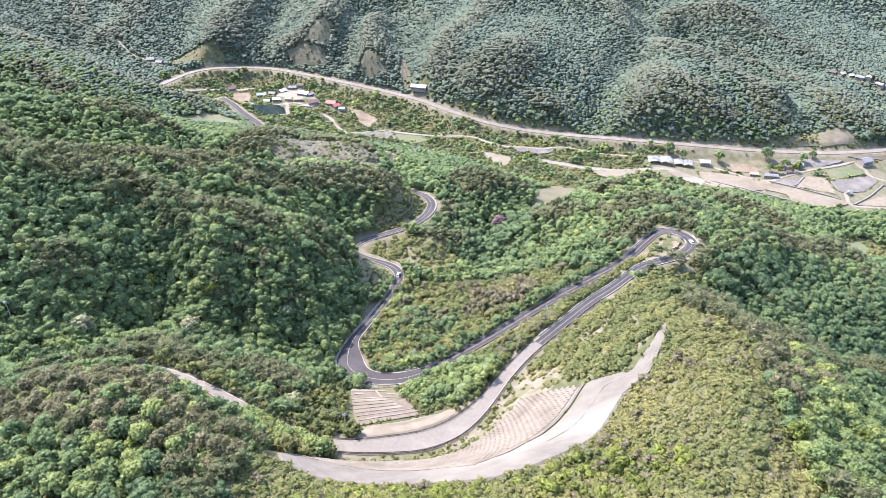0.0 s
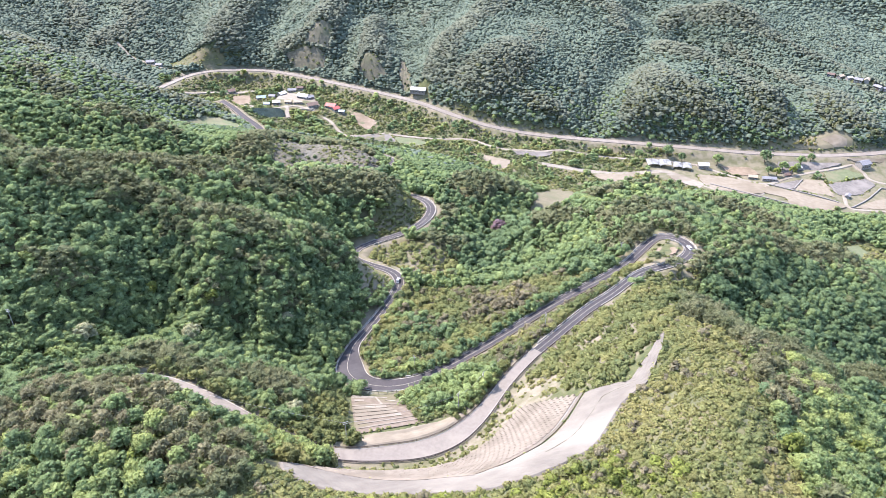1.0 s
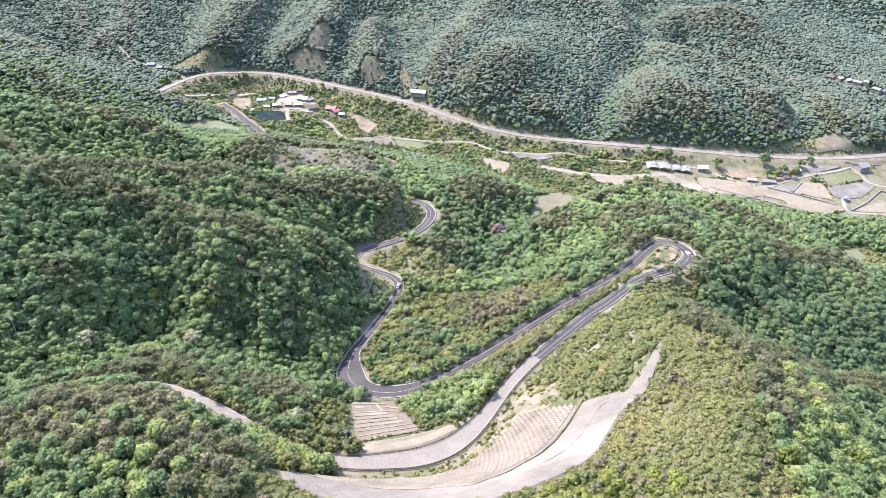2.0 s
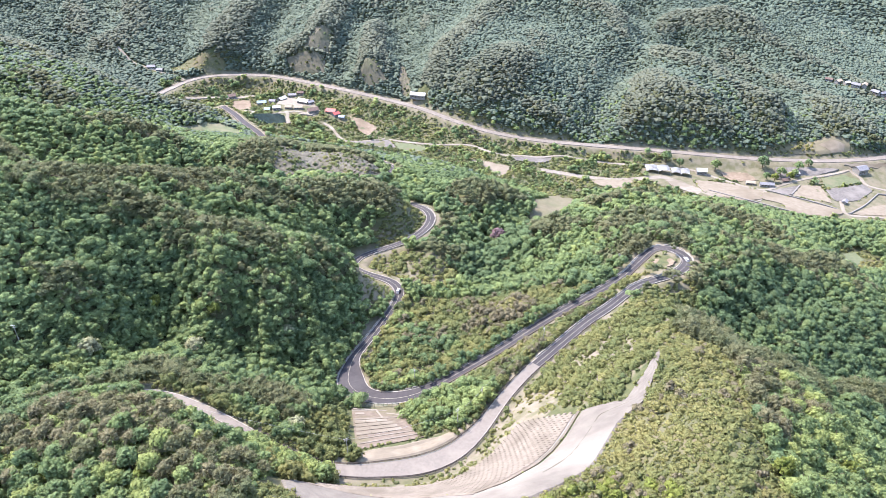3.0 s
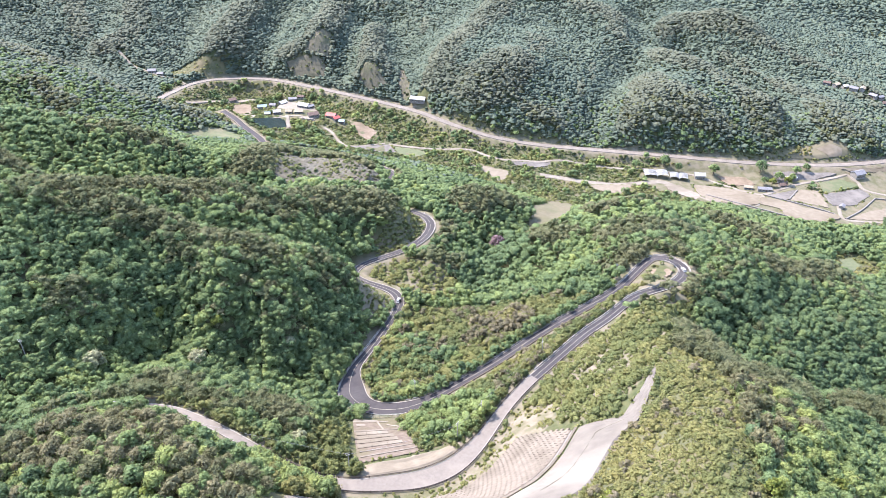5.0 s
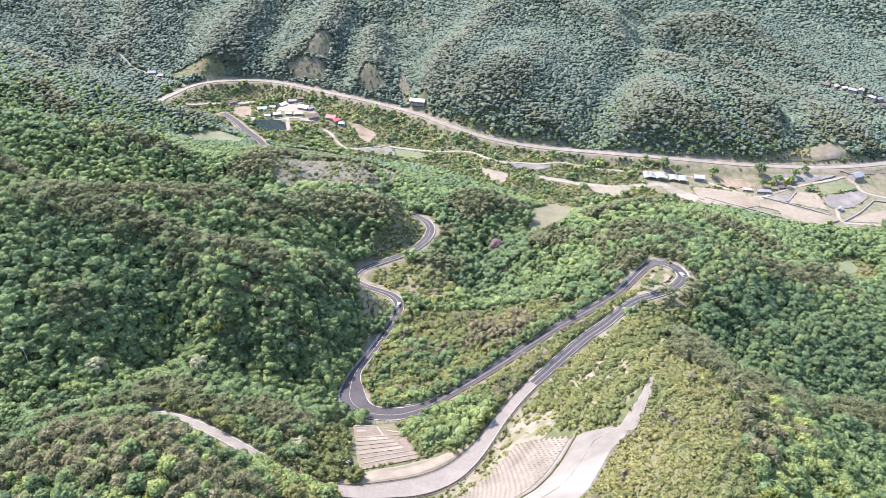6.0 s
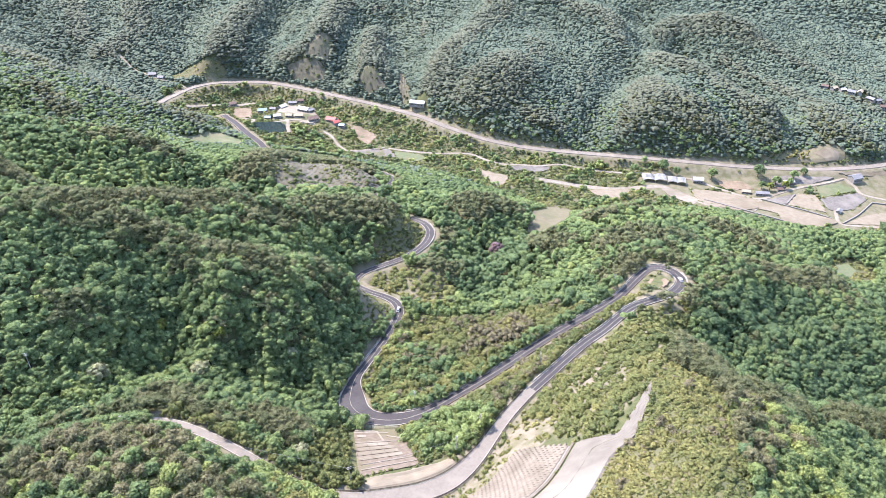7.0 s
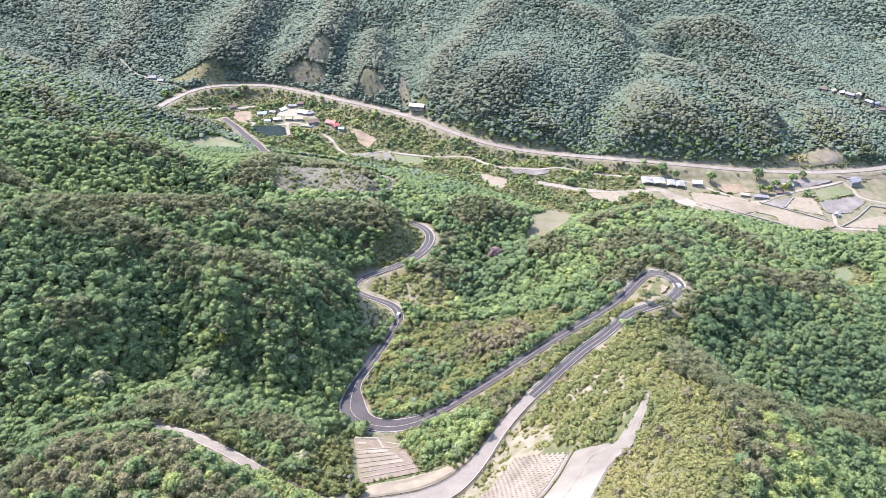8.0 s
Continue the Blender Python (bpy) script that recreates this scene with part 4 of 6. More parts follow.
TRACK_LINES = []
for tname, (half, line) in TRACKS.items():
    p = lay_line(line)
    TRACK_LINES.append((p, half))
    ob = new(tname, ribbon(tname, p, [-half - 0.8, -half, half, half + 0.8], [-1.2, 0, 0, -1.2], M_PALE))
    tagged(ob, "pale concrete farm track in the valley", "track", kind="structure")
p = lay_line(STREAM)
TRACK_LINES.append((p, 3.5))
bed = new("stream_bed", ribbon("stream_bed", p, [-5, -3.4, 0, 3.2, 5], [-1, 0, -0.2, 0, -1], M_PALE))
tagged(bed, "whitish gravel stream bed", "stream bed", kind="structure")

for k, poly in enumerate(CUTS):
    n = len(poly) // 2 + 1
    ob = new("bare_slope", drape("bare_slope", poly[:n], poly[n - 1:][::-1] if len(poly) % 2 == 0 else ([poly[0]] + poly[n - 1:][::-1]), 10, 8, 0.9, M_CUT, 0.5))
    tagged(ob, "bare brown clear-cut patch on the mountainside", "slope", kind="structure")

conc = new("concrete_slope", drape("concrete_slope", CONC_LOW, CONC_TOP, 90, 14, 0.7, M_SHOTCRETE, 0.12, 1.1))
tagged(conc, "pale grey sprayed-concrete cut slope above the road", "slope", kind="structure")
blk = new("block_slope", drape("block_slope", BLOCK_LOW, BLOCK_TOP, 40, 16, 0.35, M_JOINT, 0.0, 0.6))
tagged(blk, "slope faced with rows of pale concrete blocks", "slope", kind="structure")
bankm = new("terraced_bank", drape("terraced_bank", BANK_LOW, BANK_TOP, 16, 24, 0.35, M_BROWN, 0.1))
tagged(bankm, "brown terraced earth bank between the road bends", "bank", kind="structure")
pad = new("roadside_pad", drape("roadside_pad", PAD_LOW, PAD_TOP, 20, 8, 0.3, M_SAND, 0.06, 0.5))
tagged(pad, "pale sandy gravel apron beside the bend", "apron", kind="structure")
quarry = new("rock_slope", drape("rock_slope", QUARRY_LOW, QUARRY_TOP, 40, 20, 0.8, M_ROCK, 0.6, 1.6))
tagged(quarry, "pale rocky cut slope dotted with shrubs", "slope", kind="structure")


def on_patch(low, top, u, v):
    """Plan point at u along and v up a patch between two lines."""
    a, b = resample(low, 101), resample(top, 101)
    i = u * 100
    pa = np.array([np.interp(i, np.arange(101), a[:, k]) for k in (0, 1)])
    pb = np.array([np.interp(i, np.arange(101), b[:, k]) for k in (0, 1)])
    return pa * (1 - v) + pb * v


def beam_line(low, top, v0, v1, n=40, u0=0.0, u1=1.0, lift=0.6):
    xy = np.array([on_patch(low, top, u0 + (u1 - u0) * t, v0 + (v1 - v0) * t) for t in np.linspace(0, 1, n)])
    return np.column_stack([xy, height(xy) + lift])


def beam(name, line, width, mat, parent, tall=0.5):
    return part(name, ribbon(name, line, [-width / 2 - 0.02, -width / 2, width / 2, width / 2 + 0.02], [-tall, 0, 0, -tall], mat), None, parent)


# channel and coping on the cut slopes
ch = beam_line(BLOCK_LOW, BLOCK_TOP, 0.98, 0.98, 60, 0, 1, 0.72)
beam("coping", ch, 0.8, M_CONCRETE, blk)
beam("channel", beam_line(CONC_LOW, CONC_TOP, 0.06, 0.10, 60, 0.02, 0.40, 0.95), 0.32, M_CONCRETE, conc)
beam("joint", beam_line(CONC_LOW, CONC_TOP, 0.42, 0.5, 70, 0.52, 0.80, 0.76), 0.2, M_ROCK, conc, 0.4)
beam("drain", lay_line([(-98, 540), (-78, 552), (-54, 566)], 2.5) + np.array([0, 0, 0.7]), 0.9, M_CONCRETE, quarry, 0.8)
# earth bank: beams and rows of pale panels
def bank_panel(u0, u1, v0, v1):
    lo = [on_patch(BANK_LOW, BANK_TOP, u, v0) for u in (u0, u1)]
    hi = [on_patch(BANK_LOW, BANK_TOP, u, v1) for u in (u0, u1)]
    return part("panel", drape("panel", lo, hi, 3, 3, 0.6, M_PALE, 0.05), None, bankm)


for v, right in ((0.28, 0.78), (0.375, 0.74), (0.47, 0.70), (0.56, 0.62)):
    for k in range(3):
        a, b = 0.03 + (right - 0.03) * k / 3, 0.03 + (right - 0.03) * (k + 1) / 3
        bank_panel(a, b - 0.008, v, v + 0.072)
bank_panel(0.03, 0.52, 0.93, 0.985)
bank_panel(0.06, 0.24, 0.79, 0.84)


def bank_beam(u0, v0, u1, v1, width):
    beam("bank_beam", beam_line(BANK_LOW, BANK_TOP, v0, v1, 20, u0, u1, 0.72), width, M_PALE, bankm, 0.5)


bank_beam(0.0, 0.655, 0.98, 0.655, 0.6)
bank_beam(0.0, 0.90, 0.72, 0.90, 0.5)
bank_beam(0.55, 0.665, 0.50, 0.90, 0.8)
bank_beam(0.66, 0.80, 0.98, 0.70, 0.6)
bank_beam(0.05, 0.20, 0.95, 0.20, 0.45)
bank_beam(0.05, 0.10, 0.95, 0.10, 0.45)


# stone field walls in the valley
for line in ([(317, 643), (342, 625.5), (372, 607)], [(379, 599), (405, 620), (431, 646)], [(338, 632), (355, 653)], [(431, 646), (470, 640)], [(255, 628), (285, 608), (318, 590)]):
    p = lay_line(line, 2.5)
    ob = new("field_wall", ribbon("field_wall", p, [-0.75, -0.55, 0.55, 0.75], [-1.2, 0.75, 0.75, -1.2], M_JOINT))
    tagged(ob, "dark grey dry-stone wall between the fields", "wall", kind="structure")


# mesh fence at the head of the earth bank
def fence(a, b, n):
    top = root("fence", Matrix.Identity(4), "low green wire fence on thin posts above the bank", "fence")
    pts = np.array([(a[0] + (b[0] - a[0]) * k / n, a[1] + (b[1] - a[1]) * k / n) for k in range(n + 1)])
    line = np.column_stack([pts, height(pts) + 0.3])
    for lift in (0.35, 1.1, 1.75):
        part("rail", ribbon("rail", line, [-0.04, -0.05, 0.05, 0.04], [lift, lift + 0.08, lift + 0.08, lift], M_FENCE), None, top)
    bm = bmesh.new()
    box_into(bm, (0.14, 0.14, 2.3), (0, 0, -0.4))
    post = bm_mesh("post", bm, M_FENCE)
    for x, y, z in line:
        part("post", post, None, top).matrix_world = Matrix.Translation((x, y, z))


fence((-42, 252.2), (-19, 251.2), 11)


# ---- houses and sheds ----
def gable(bm, w, d, h, over=0.5, thick=0.18):
    """Gable roof along x: two pitched slabs meeting at the ridge, over walls w by d."""
    for s in (-1, 1):
        pts = [(-w / 2 - over, s * (d / 2 + over), -over * 2 * h / d), (w / 2 + over, s * (d / 2 + over), -over * 2 * h / d), (w / 2 + over, 0, h), (-w / 2 - over, 0, h)]
        lo = [bm.verts.new(p) for p in pts]
        hi = [bm.verts.new((p[0], p[1], p[2] + thick)) for p in pts]
        bm.faces.new(hi if s < 0 else hi[::-1])
        bm.faces.new(lo[::-1] if s < 0 else lo)
        for i in range(4):
            j = (i + 1) % 4
            bm.faces.new((lo[i], lo[j], hi[j], hi[i]))


HOUSE_YARDS = [(217, 668, 17), (241, 669, 13)]


def house(x, y, w, d, h, turn, roof, label, kind_word="house"):
    HOUSE_YARDS.append((x, y, w * 0.62 + 2.0))
    z = float(height([(x, y)])[0])
    top = root(kind_word, Matrix.Translation((x, y, z)) @ Matrix.Rotation(radians(turn), 4, "Z"), label, "house", "village houses")
    bm = bmesh.new()
    box_into(bm, (w, d, h + 1.5), (0, 0, -1.5))
    rise = d * 0.26
    for s in (-1, 1):
        a, b, c = bm.verts.new((s * w / 2, -d / 2, h)), bm.verts.new((s * w / 2, d / 2, h)), bm.verts.new((s * w / 2, 0, h + rise))
        bm.faces.new((a, b, c))
    part("wall", bm, M_WALLS, top)
    bm = bmesh.new()
    gable(bm, w, d, rise)
    r = part("roof", bm, ROOFS[roof], top, roof + " pitched roof")
    r.location.z = h
    bm = bmesh.new()
    box_into(bm, (1.0, 0.12, 2.05), (w * 0.12, -d / 2 - 0.04, 0))
    part("door", bm, ROOFS["brown"], top)
    for k in (-0.32, -0.1, 0.34):
        bm = bmesh.new()
        box_into(bm, (1.3, 0.12, 1.1), (w * k, -d / 2 - 0.04, 1.0))
        win = part("window", bm, M_GLASS, top)
        bm = bmesh.new()
        box_into(bm, (1.5, 0.2, 0.1), (w * k, -d / 2 - 0.06, 0.86))
        part("sill", bm, M_WHITE, win)


VILLAGE_LOWER = [
    (-208, 810, 10, 6, 3.0, 12, "blue", "low house with a pale blue metal roof"),
    (-196, 813, 7, 5, 2.8, -10, "grey", "small grey-roofed farmhouse among trees"),
    (-185, 815, 9, 7, 3.4, 50, "white", "farmhouse with a bright white metal roof"),
    (-175, 825, 9, 5, 2.8, 5, "grey", "grey-roofed outbuilding beside the village lane"),
    (-166, 829, 7, 5, 2.6, 0, "brown", "brown-roofed outbuilding in the village"),
    (-158, 803, 13, 8, 3.4, -24, "white", "long house with a pale metal roof"),
    (-143, 772, 11, 8, 3.2, 25, "brown", "white-walled house with a dark brown roof"),
    (-184, 778, 8, 6, 2.9, 12, "white", "small house with a white roof by the pond"),
]
VILLAGE_UPPER = [
    (-194, 776, 6, 5, 2.6, 0, "blue", "small shed with a blue roof by the pond"),
    (-160, 779, 9, 5, 2.7, 3, "tan", "straw-coloured low farmhouse in the village"),
    (-171, 780, 7, 5, 2.6, -4, "tan", "straw-coloured small barn in the village"),
    (-123, 775, 11, 8, 3.6, -18, "red", "house with a bright red roof"),
    (-117, 766, 7, 6, 3.2, 40, "red", "smaller annex with a red roof"),
    (-110, 762, 6, 5, 2.6, -10, "blue", "little shed with a turquoise roof"),
    (-150, 800, 7, 5, 2.8, 40, "grey", "grey-roofed shed behind the long house"),
    (-247, 829, 8, 7, 3.4, 30, "brown", "dark brown pavilion beside the car park"),
]
FARMS = [
    (-27, 800, 17, 8, 3.6, -14, "white", "long pale building beside the main road"),
    (-349, 866, 9, 6, 3.0, 10, "grey", "dark grey farmhouse at the wood's edge"),
    (-338, 862, 7, 5, 2.8, -5, "grey", "small dark outbuilding at the wood's edge"),
    (431, 686, 12, 9, 4.5, 20, "grey", "tall house with a dark slate roof"),
    (322, 653, 13, 5, 2.8, -8, "grey", "low grey farm shed by the track"),
    (308, 659, 8, 5, 2.8, -12, "tan", "small tan shed by the track"),
    (265, 680, 10, 7, 4.2, -5, "white", "white barn with a pale roof"),
    (357, 676, 12, 5, 2.6, 12, "white", "long white tarpaulin shed in the field"),
    (386, 622, 6, 4, 2.6, 50, "grey", "small dark field hut on the track"),
]
HILL_HOUSES = [
    (344, 663, 7, 5, 2.6, 10, "brown", "brown hut under the field trees"),
    (474, 853, 8, 5, 3.0, 30, "tan", "tan-roofed hill village house"),
    (482, 848, 7, 5, 3.0, 15, "white", "small pale-roofed hill village house"),
    (488, 838, 9, 6, 3.0, -40, "grey", "grey-roofed hill village house"),
    (497, 836, 8, 5, 3.0, 55, "tan", "tan-roofed hill village house"),
    (507, 827, 9, 6, 3.0, -60, "grey", "grey-roofed hill village house"),
    (516, 828, 8, 5, 3.0, 20, "grey", "grey-roofed hill village house"),
    (521, 820, 9, 6, 3.0, -10, "brown", "brown-roofed hill village house"),
    (466, 860, 8, 5, 3.0, -35, "brown", "brown-roofed hill village house"),
]
for row in VILLAGE_LOWER + VILLAGE_UPPER + FARMS + HILL_HOUSES:
    house(*row)


def arched_shed(x, y, w, d, turn, spans):
    """Open-fronted multi-span shed with arched pale roofs on posts."""
    z = float(height([(x, y)])[0])
    top = root("arched_shed", Matrix.Translation((x, y, z)) @ Matrix.Rotation(radians(turn), 4, "Z"), "pale arched open-fronted farm shed", "shed", "arched sheds")
    sw = w / spans
    for k in range(spans):
        bm = bmesh.new()
        x0 = -w / 2 + k * sw
        ring = [[], []]
        for e, yy in enumerate((-d / 2, d / 2)):
            for i in range(9):
                a = math.pi * i / 8
                ring[e].append(bm.verts.new((x0 + sw / 2 - math.cos(a) * sw / 2, yy, 3.0 + math.sin(a) * 1.7)))
        for i in range(8):
            bm.faces.new((ring[0][i], ring[0][i + 1], ring[1][i + 1], ring[1][i]))
        bmesh.ops.solidify(bm, geom=bm.faces[:], thickness=0.15)
        part("roof_span", bm, ROOFS["white"], top, "pale sheet roof")
        bm = bmesh.new()
        box_into(bm, (sw * 0.96, 0.2, 4.2), (x0 + sw / 2, d / 2 - 0.3, -1))
        part("back_wall", bm, ROOFS["grey"], top)
    for k in range(spans + 1):
        bm = bmesh.new()
        box_into(bm, (0.3, 0.3, 4.0), (-w / 2 + k * sw, -d / 2 + 0.3, -1))
        part("post", bm, M_STEEL, top)


arched_shed(217, 671, 24, 13, -4, 2)
arched_shed(241, 672, 18, 12, -12, 2)


# ---- vehicles ----
def car(x, y, turn, tall, length, label, word):
    k = int(nearest(np.array([[x, y]], float), PASS_LINE)[1][0])
    top = root(word, Matrix.Translation((x, y, PASS_LINE[k, 2] + 0.02)) @ Matrix.Rotation(radians(turn), 4, "Z"), label, "car")
    bm = bmesh.new()
    box_into(bm, (length, 1.8, 0.65), (0, 0, 0.3), taper=0.96)
    bmesh.ops.bevel(bm, geom=bm.edges[:], offset=0.12, segments=2, affect="EDGES")
    part("body", bm, M_CARWHITE, top)
    bm = bmesh.new()
    box_into(bm, (length * 0.66, 1.66, tall - 0.95), (-length * 0.08, 0, 0.93), taper=0.84)
    bmesh.ops.bevel(bm, geom=bm.edges[:], offset=0.1, segments=2, affect="EDGES")
    part("cabin", bm, M_CARWHITE, top)
    for sx, sy, px, py in ((0.06, 1.3, length * 0.24, 0), (0.06, 1.3, -length * 0.39, 0), (length * 0.5, 0.06, -length * 0.08, 0.79), (length * 0.5, 0.06, -length * 0.08, -0.79)):
        bm = bmesh.new()
        box_into(bm, (sx, sy, 0.45), (px, py, 1.0))
        part("window", bm, M_GLASS, top)
    for px in (-length * 0.3, length * 0.3):
        for py in (-0.82, 0.82):
            bm = bmesh.new()
            bmesh.ops.create_cone(bm, cap_ends=True, segments=14, radius1=0.33, radius2=0.33, depth=0.22)
            w = part("wheel", bm, M_TYRE, top)
            w.location, w.rotation_euler = (px, py, 0.33), (math.pi / 2, 0, 0)
    for py in (-0.6, 0.6):
        bm = bmesh.new()
        box_into(bm, (0.08, 0.35, 0.18), (length / 2 - 0.05, py, 0.62))
        part("headlight", bm, M_GLASS, top)


car(-25.8, 353.5, 80, 2.0, 5.0, "white van driving on the dark asphalt road", "van")
car(135.9, 344.2, 100, 1.5, 4.4, "white car in the outer lane of the hairpin", "car")


# ---- poles ----
def utility_pole(x, y, tall, turn):
    z = float(height([(x, y)])[0])
    top = root("utility_pole", Matrix.Translation((x, y, z)) @ Matrix.Rotation(radians(turn), 4, "Z"), "grey concrete power pole with crossarms beside the road", "utility pole", "power poles")
    bm = bmesh.new()
    bmesh.ops.create_cone(bm, cap_ends=True, segments=10, radius1=0.2, radius2=0.12, depth=tall + 1, matrix=Matrix.Translation((0, 0, tall / 2 - 0.5)))
    part("pole", bm, M_POLE, top)
    for k, h in enumerate((tall - 0.4, tall - 1.3)):
        bm = bmesh.new()
        box_into(bm, (2.0 - 0.5 * k, 0.12, 0.12), (0, 0.16, h))
        arm = part("crossarm", bm, M_STEEL, top)
        for q in (-0.8, 0.0, 0.8):
            bm = bmesh.new()
            bmesh.ops.create_cone(bm, cap_ends=True, segments=8, radius1=0.07, radius2=0.04, depth=0.3, matrix=Matrix.Translation((q * (1 - 0.25 * k), 0.16, h + 0.26)))
            part("insulator", bm, M_WHITE, arm)


POLES = [(-122, 203), (-34.5, 188.5), (6, 206.5), (16, 220), (46, 262), (-13, 263.5), (99, 347), (-176, 240)]
for k, (px, py) in enumerate(POLES):
    utility_pole(px, py, 9.0 + (k % 3) * 0.6, 25 * k)

for wx, wy in (((-122, 203), (-34.5, 188.5)), ((-34.5, 188.5), (6, 206.5)), ((6, 206.5), (16, 220)), ((16, 220), (46, 262))):
    za, zb = float(height([wx])[0]) + 8.9, float(height([wy])[0]) + 8.9
    cu = bpy.data.curves.new("power_line", "CURVE")
    cu.dimensions, cu.bevel_depth, cu.bevel_resolution = "3D", 0.025, 1
    sp = cu.splines.new("POLY")
    sp.points.add(12)
    for i in range(13):
        t = i / 12
        sp.points[i].co = (wx[0] + (wy[0] - wx[0]) * t, wx[1] + (wy[1] - wx[1]) * t, za + (zb - za) * t - 4 * t * (1 - t) * 1.4, 1)
    cu.materials.append(M_STEEL)
    tagged(new("power_line", cu), "thin sagging power cable between poles", "cable")

# ---- forest ----
rng = np.random.default_rng(7)


def crown_template(clumps, sprays, size, shape, seed, segs=5):
    """Crown of rounded leaf clumps with small sprays standing proud of them, and its outward directions; unit height and width."""
    r = np.random.default_rng(seed)
    pine = shape == "pine"
    co, tris, puff = [], [], []
    count = 0
    spread = 2.4 * np.arange(clumps) + r.uniform(-0.4, 0.4, clumps)
    for k in range(clumps):
        # top clump first, then a spiral down the flanks
        f = k / max(1, clumps - 1)
        el = np.pi / 2 - (0.0 if k == 0 else 0.35 + 1.25 * f) + r.uniform(-0.12, 0.12)
        lie = np.array([np.cos(spread[k]) * np.cos(el), np.sin(spread[k]) * np.cos(el), np.sin(el)])
        if clumps == 1:
            mid, rad = np.array([0, 0, 0.5]), np.array([0.5, 0.5, 0.5])
        elif clumps == 2:
            side = 1 - 2 * k
            mid = np.array([0.2 * side, r.uniform(-0.1, 0.1), 0.5 + r.uniform(-0.04, 0.14) * side])
            rad = r.uniform(0.3, 0.42) * np.array([1.0, 1.1, 1.15])
            lie = np.array([0.3 * side, 0, 0.8])
        elif pine:
            mid = lie * np.array([0.27, 0.27, 0.30]) + np.array([0, 0, 0.55])
            rad = r.uniform(0.14, 0.23) * (7 / clumps) ** 0.4 * np.array([1.0, 1.0, 0.6])
        else:
            mid = lie * np.array([0.29, 0.29, 0.27]) + np.array([0, 0, 0.5])
            rad = r.uniform(0.18, 0.29) * (7 / clumps) ** 0.4 * np.array([1.0, 1.0, 0.92])
        ring = [np.array([[0, 0, 1.0]])]
        for e, wob in ((0.62, 0.14), (-0.25, 0.2)):
            az = np.arange(segs) / segs * 2 * np.pi + r.uniform(0, 6) + r.uniform(-0.22, 0.22, segs)
            ee = e + r.uniform(-wob, wob, segs)
            ring.append(np.stack([np.cos(az) * np.cos(ee), np.sin(az) * np.cos(ee), np.sin(ee)], -1))
        dirs = np.vstack(ring)
        dirs[:, :2] += lie[:2] * 0.25
        co.append(mid + dirs * rad * r.uniform(0.82, 1.16, (len(dirs), 1)))
        puff.append(dirs * 0.55 + lie * 0.6)
        p, q = count + 1, count + 1 + segs
        for j in range(segs):
            n = (j + 1) % segs
            tris += [(count, p + j, p + n), (p + j, q + j, q + n), (p + j, q + n, p + n)]
        count += 1 + 2 * segs
    smooth = np.ones(len(tris), bool)
    if sprays:
        base, out0 = np.vstack(co), np.vstack(puff)
        pick = r.integers(0, len(base), sprays)
        v = out0[pick] + r.normal(size=(sprays, 3)) * 0.35
        v[:, 2] = np.abs(v[:, 2])
        v /= np.linalg.norm(v, axis=1)[:, None]
        p = base[pick] + r.normal(size=(sprays, 3)) * 0.05
        out = v * (np.array([1.0, 1.0, 0.35]) if pine else 0.6) + r.normal(size=(sprays, 3)) * (0.35 if pine else 0.6)
        out /= np.linalg.norm(out, axis=1)[:, None]
        across = np.cross(out, v + 0.5 * r.normal(size=(sprays, 3)))
        across /= np.linalg.norm(across, axis=1)[:, None]
        s = size * (1.5 if pine else 1.0) * r.uniform(0.6, 1.4, (sprays, 1))
        w = s * (r.uniform(0.2, 0.4, (sprays, 1)) if pine else r.uniform(0.5, 0.85, (sprays, 1)))
        co.append(np.stack([p - across * w - out * s * 0.4, p + across * w - out * s * 0.4, p + out * s], 1).reshape(-1, 3))
        puff.append(np.repeat(v + np.array([0, 0, 0.15]), 3, axis=0))
        tris += [tuple(count + 3 * k + np.array([0, 1, 2])) for k in range(sprays)]
        smooth = np.concatenate([smooth, np.zeros(sprays, bool)])
    puff = np.vstack(puff)
    return np.vstack(co), np.array(tris), puff / np.linalg.norm(puff, axis=1)[:, None], smooth


def plant_arrays(spots, tall, wide, tints, clumps, sprays, size, shape, segs, kinds=8):
    temps = [crown_template(clumps, sprays, size, shape, 31 * k + sprays, segs) for k in range(kinds)]
    n, nv = len(spots), len(temps[0][0])
    pick = rng.integers(0, kinds, n)
    ang = rng.uniform(0, 2 * np.pi, n)
    co = np.empty((n, nv, 3), np.float32)
    puff = np.empty((n, nv, 3), np.float32)
    for k in range(kinds):
        s = np.where(pick == k)[0]
        t, f = temps[k][0], temps[k][2]
        c, q = np.cos(ang[s])[:, None], np.sin(ang[s])[:, None]
        co[s, :, 0] = (t[None, :, 0] * c - t[None, :, 1] * q) * wide[s, None] + spots[s, 0, None]
        co[s, :, 1] = (t[None, :, 0] * q + t[None, :, 1] * c) * wide[s, None] + spots[s, 1, None]
        co[s, :, 2] = t[None, :, 2] * tall[s, None] + spots[s, 2, None]
        puff[s, :, 0] = f[None, :, 0] * c - f[None, :, 1] * q
        puff[s, :, 1] = f[None, :, 0] * q + f[None, :, 1] * c
        puff[s, :, 2] = f[None, :, 2]
    faces = (temps[0][1][None] + (np.arange(n) * nv)[:, None, None]).reshape(-1, 3)
    return co.reshape(-1, 3), faces, np.repeat(tints, nv), puff.reshape(-1, 3), np.tile(temps[0][3], n)


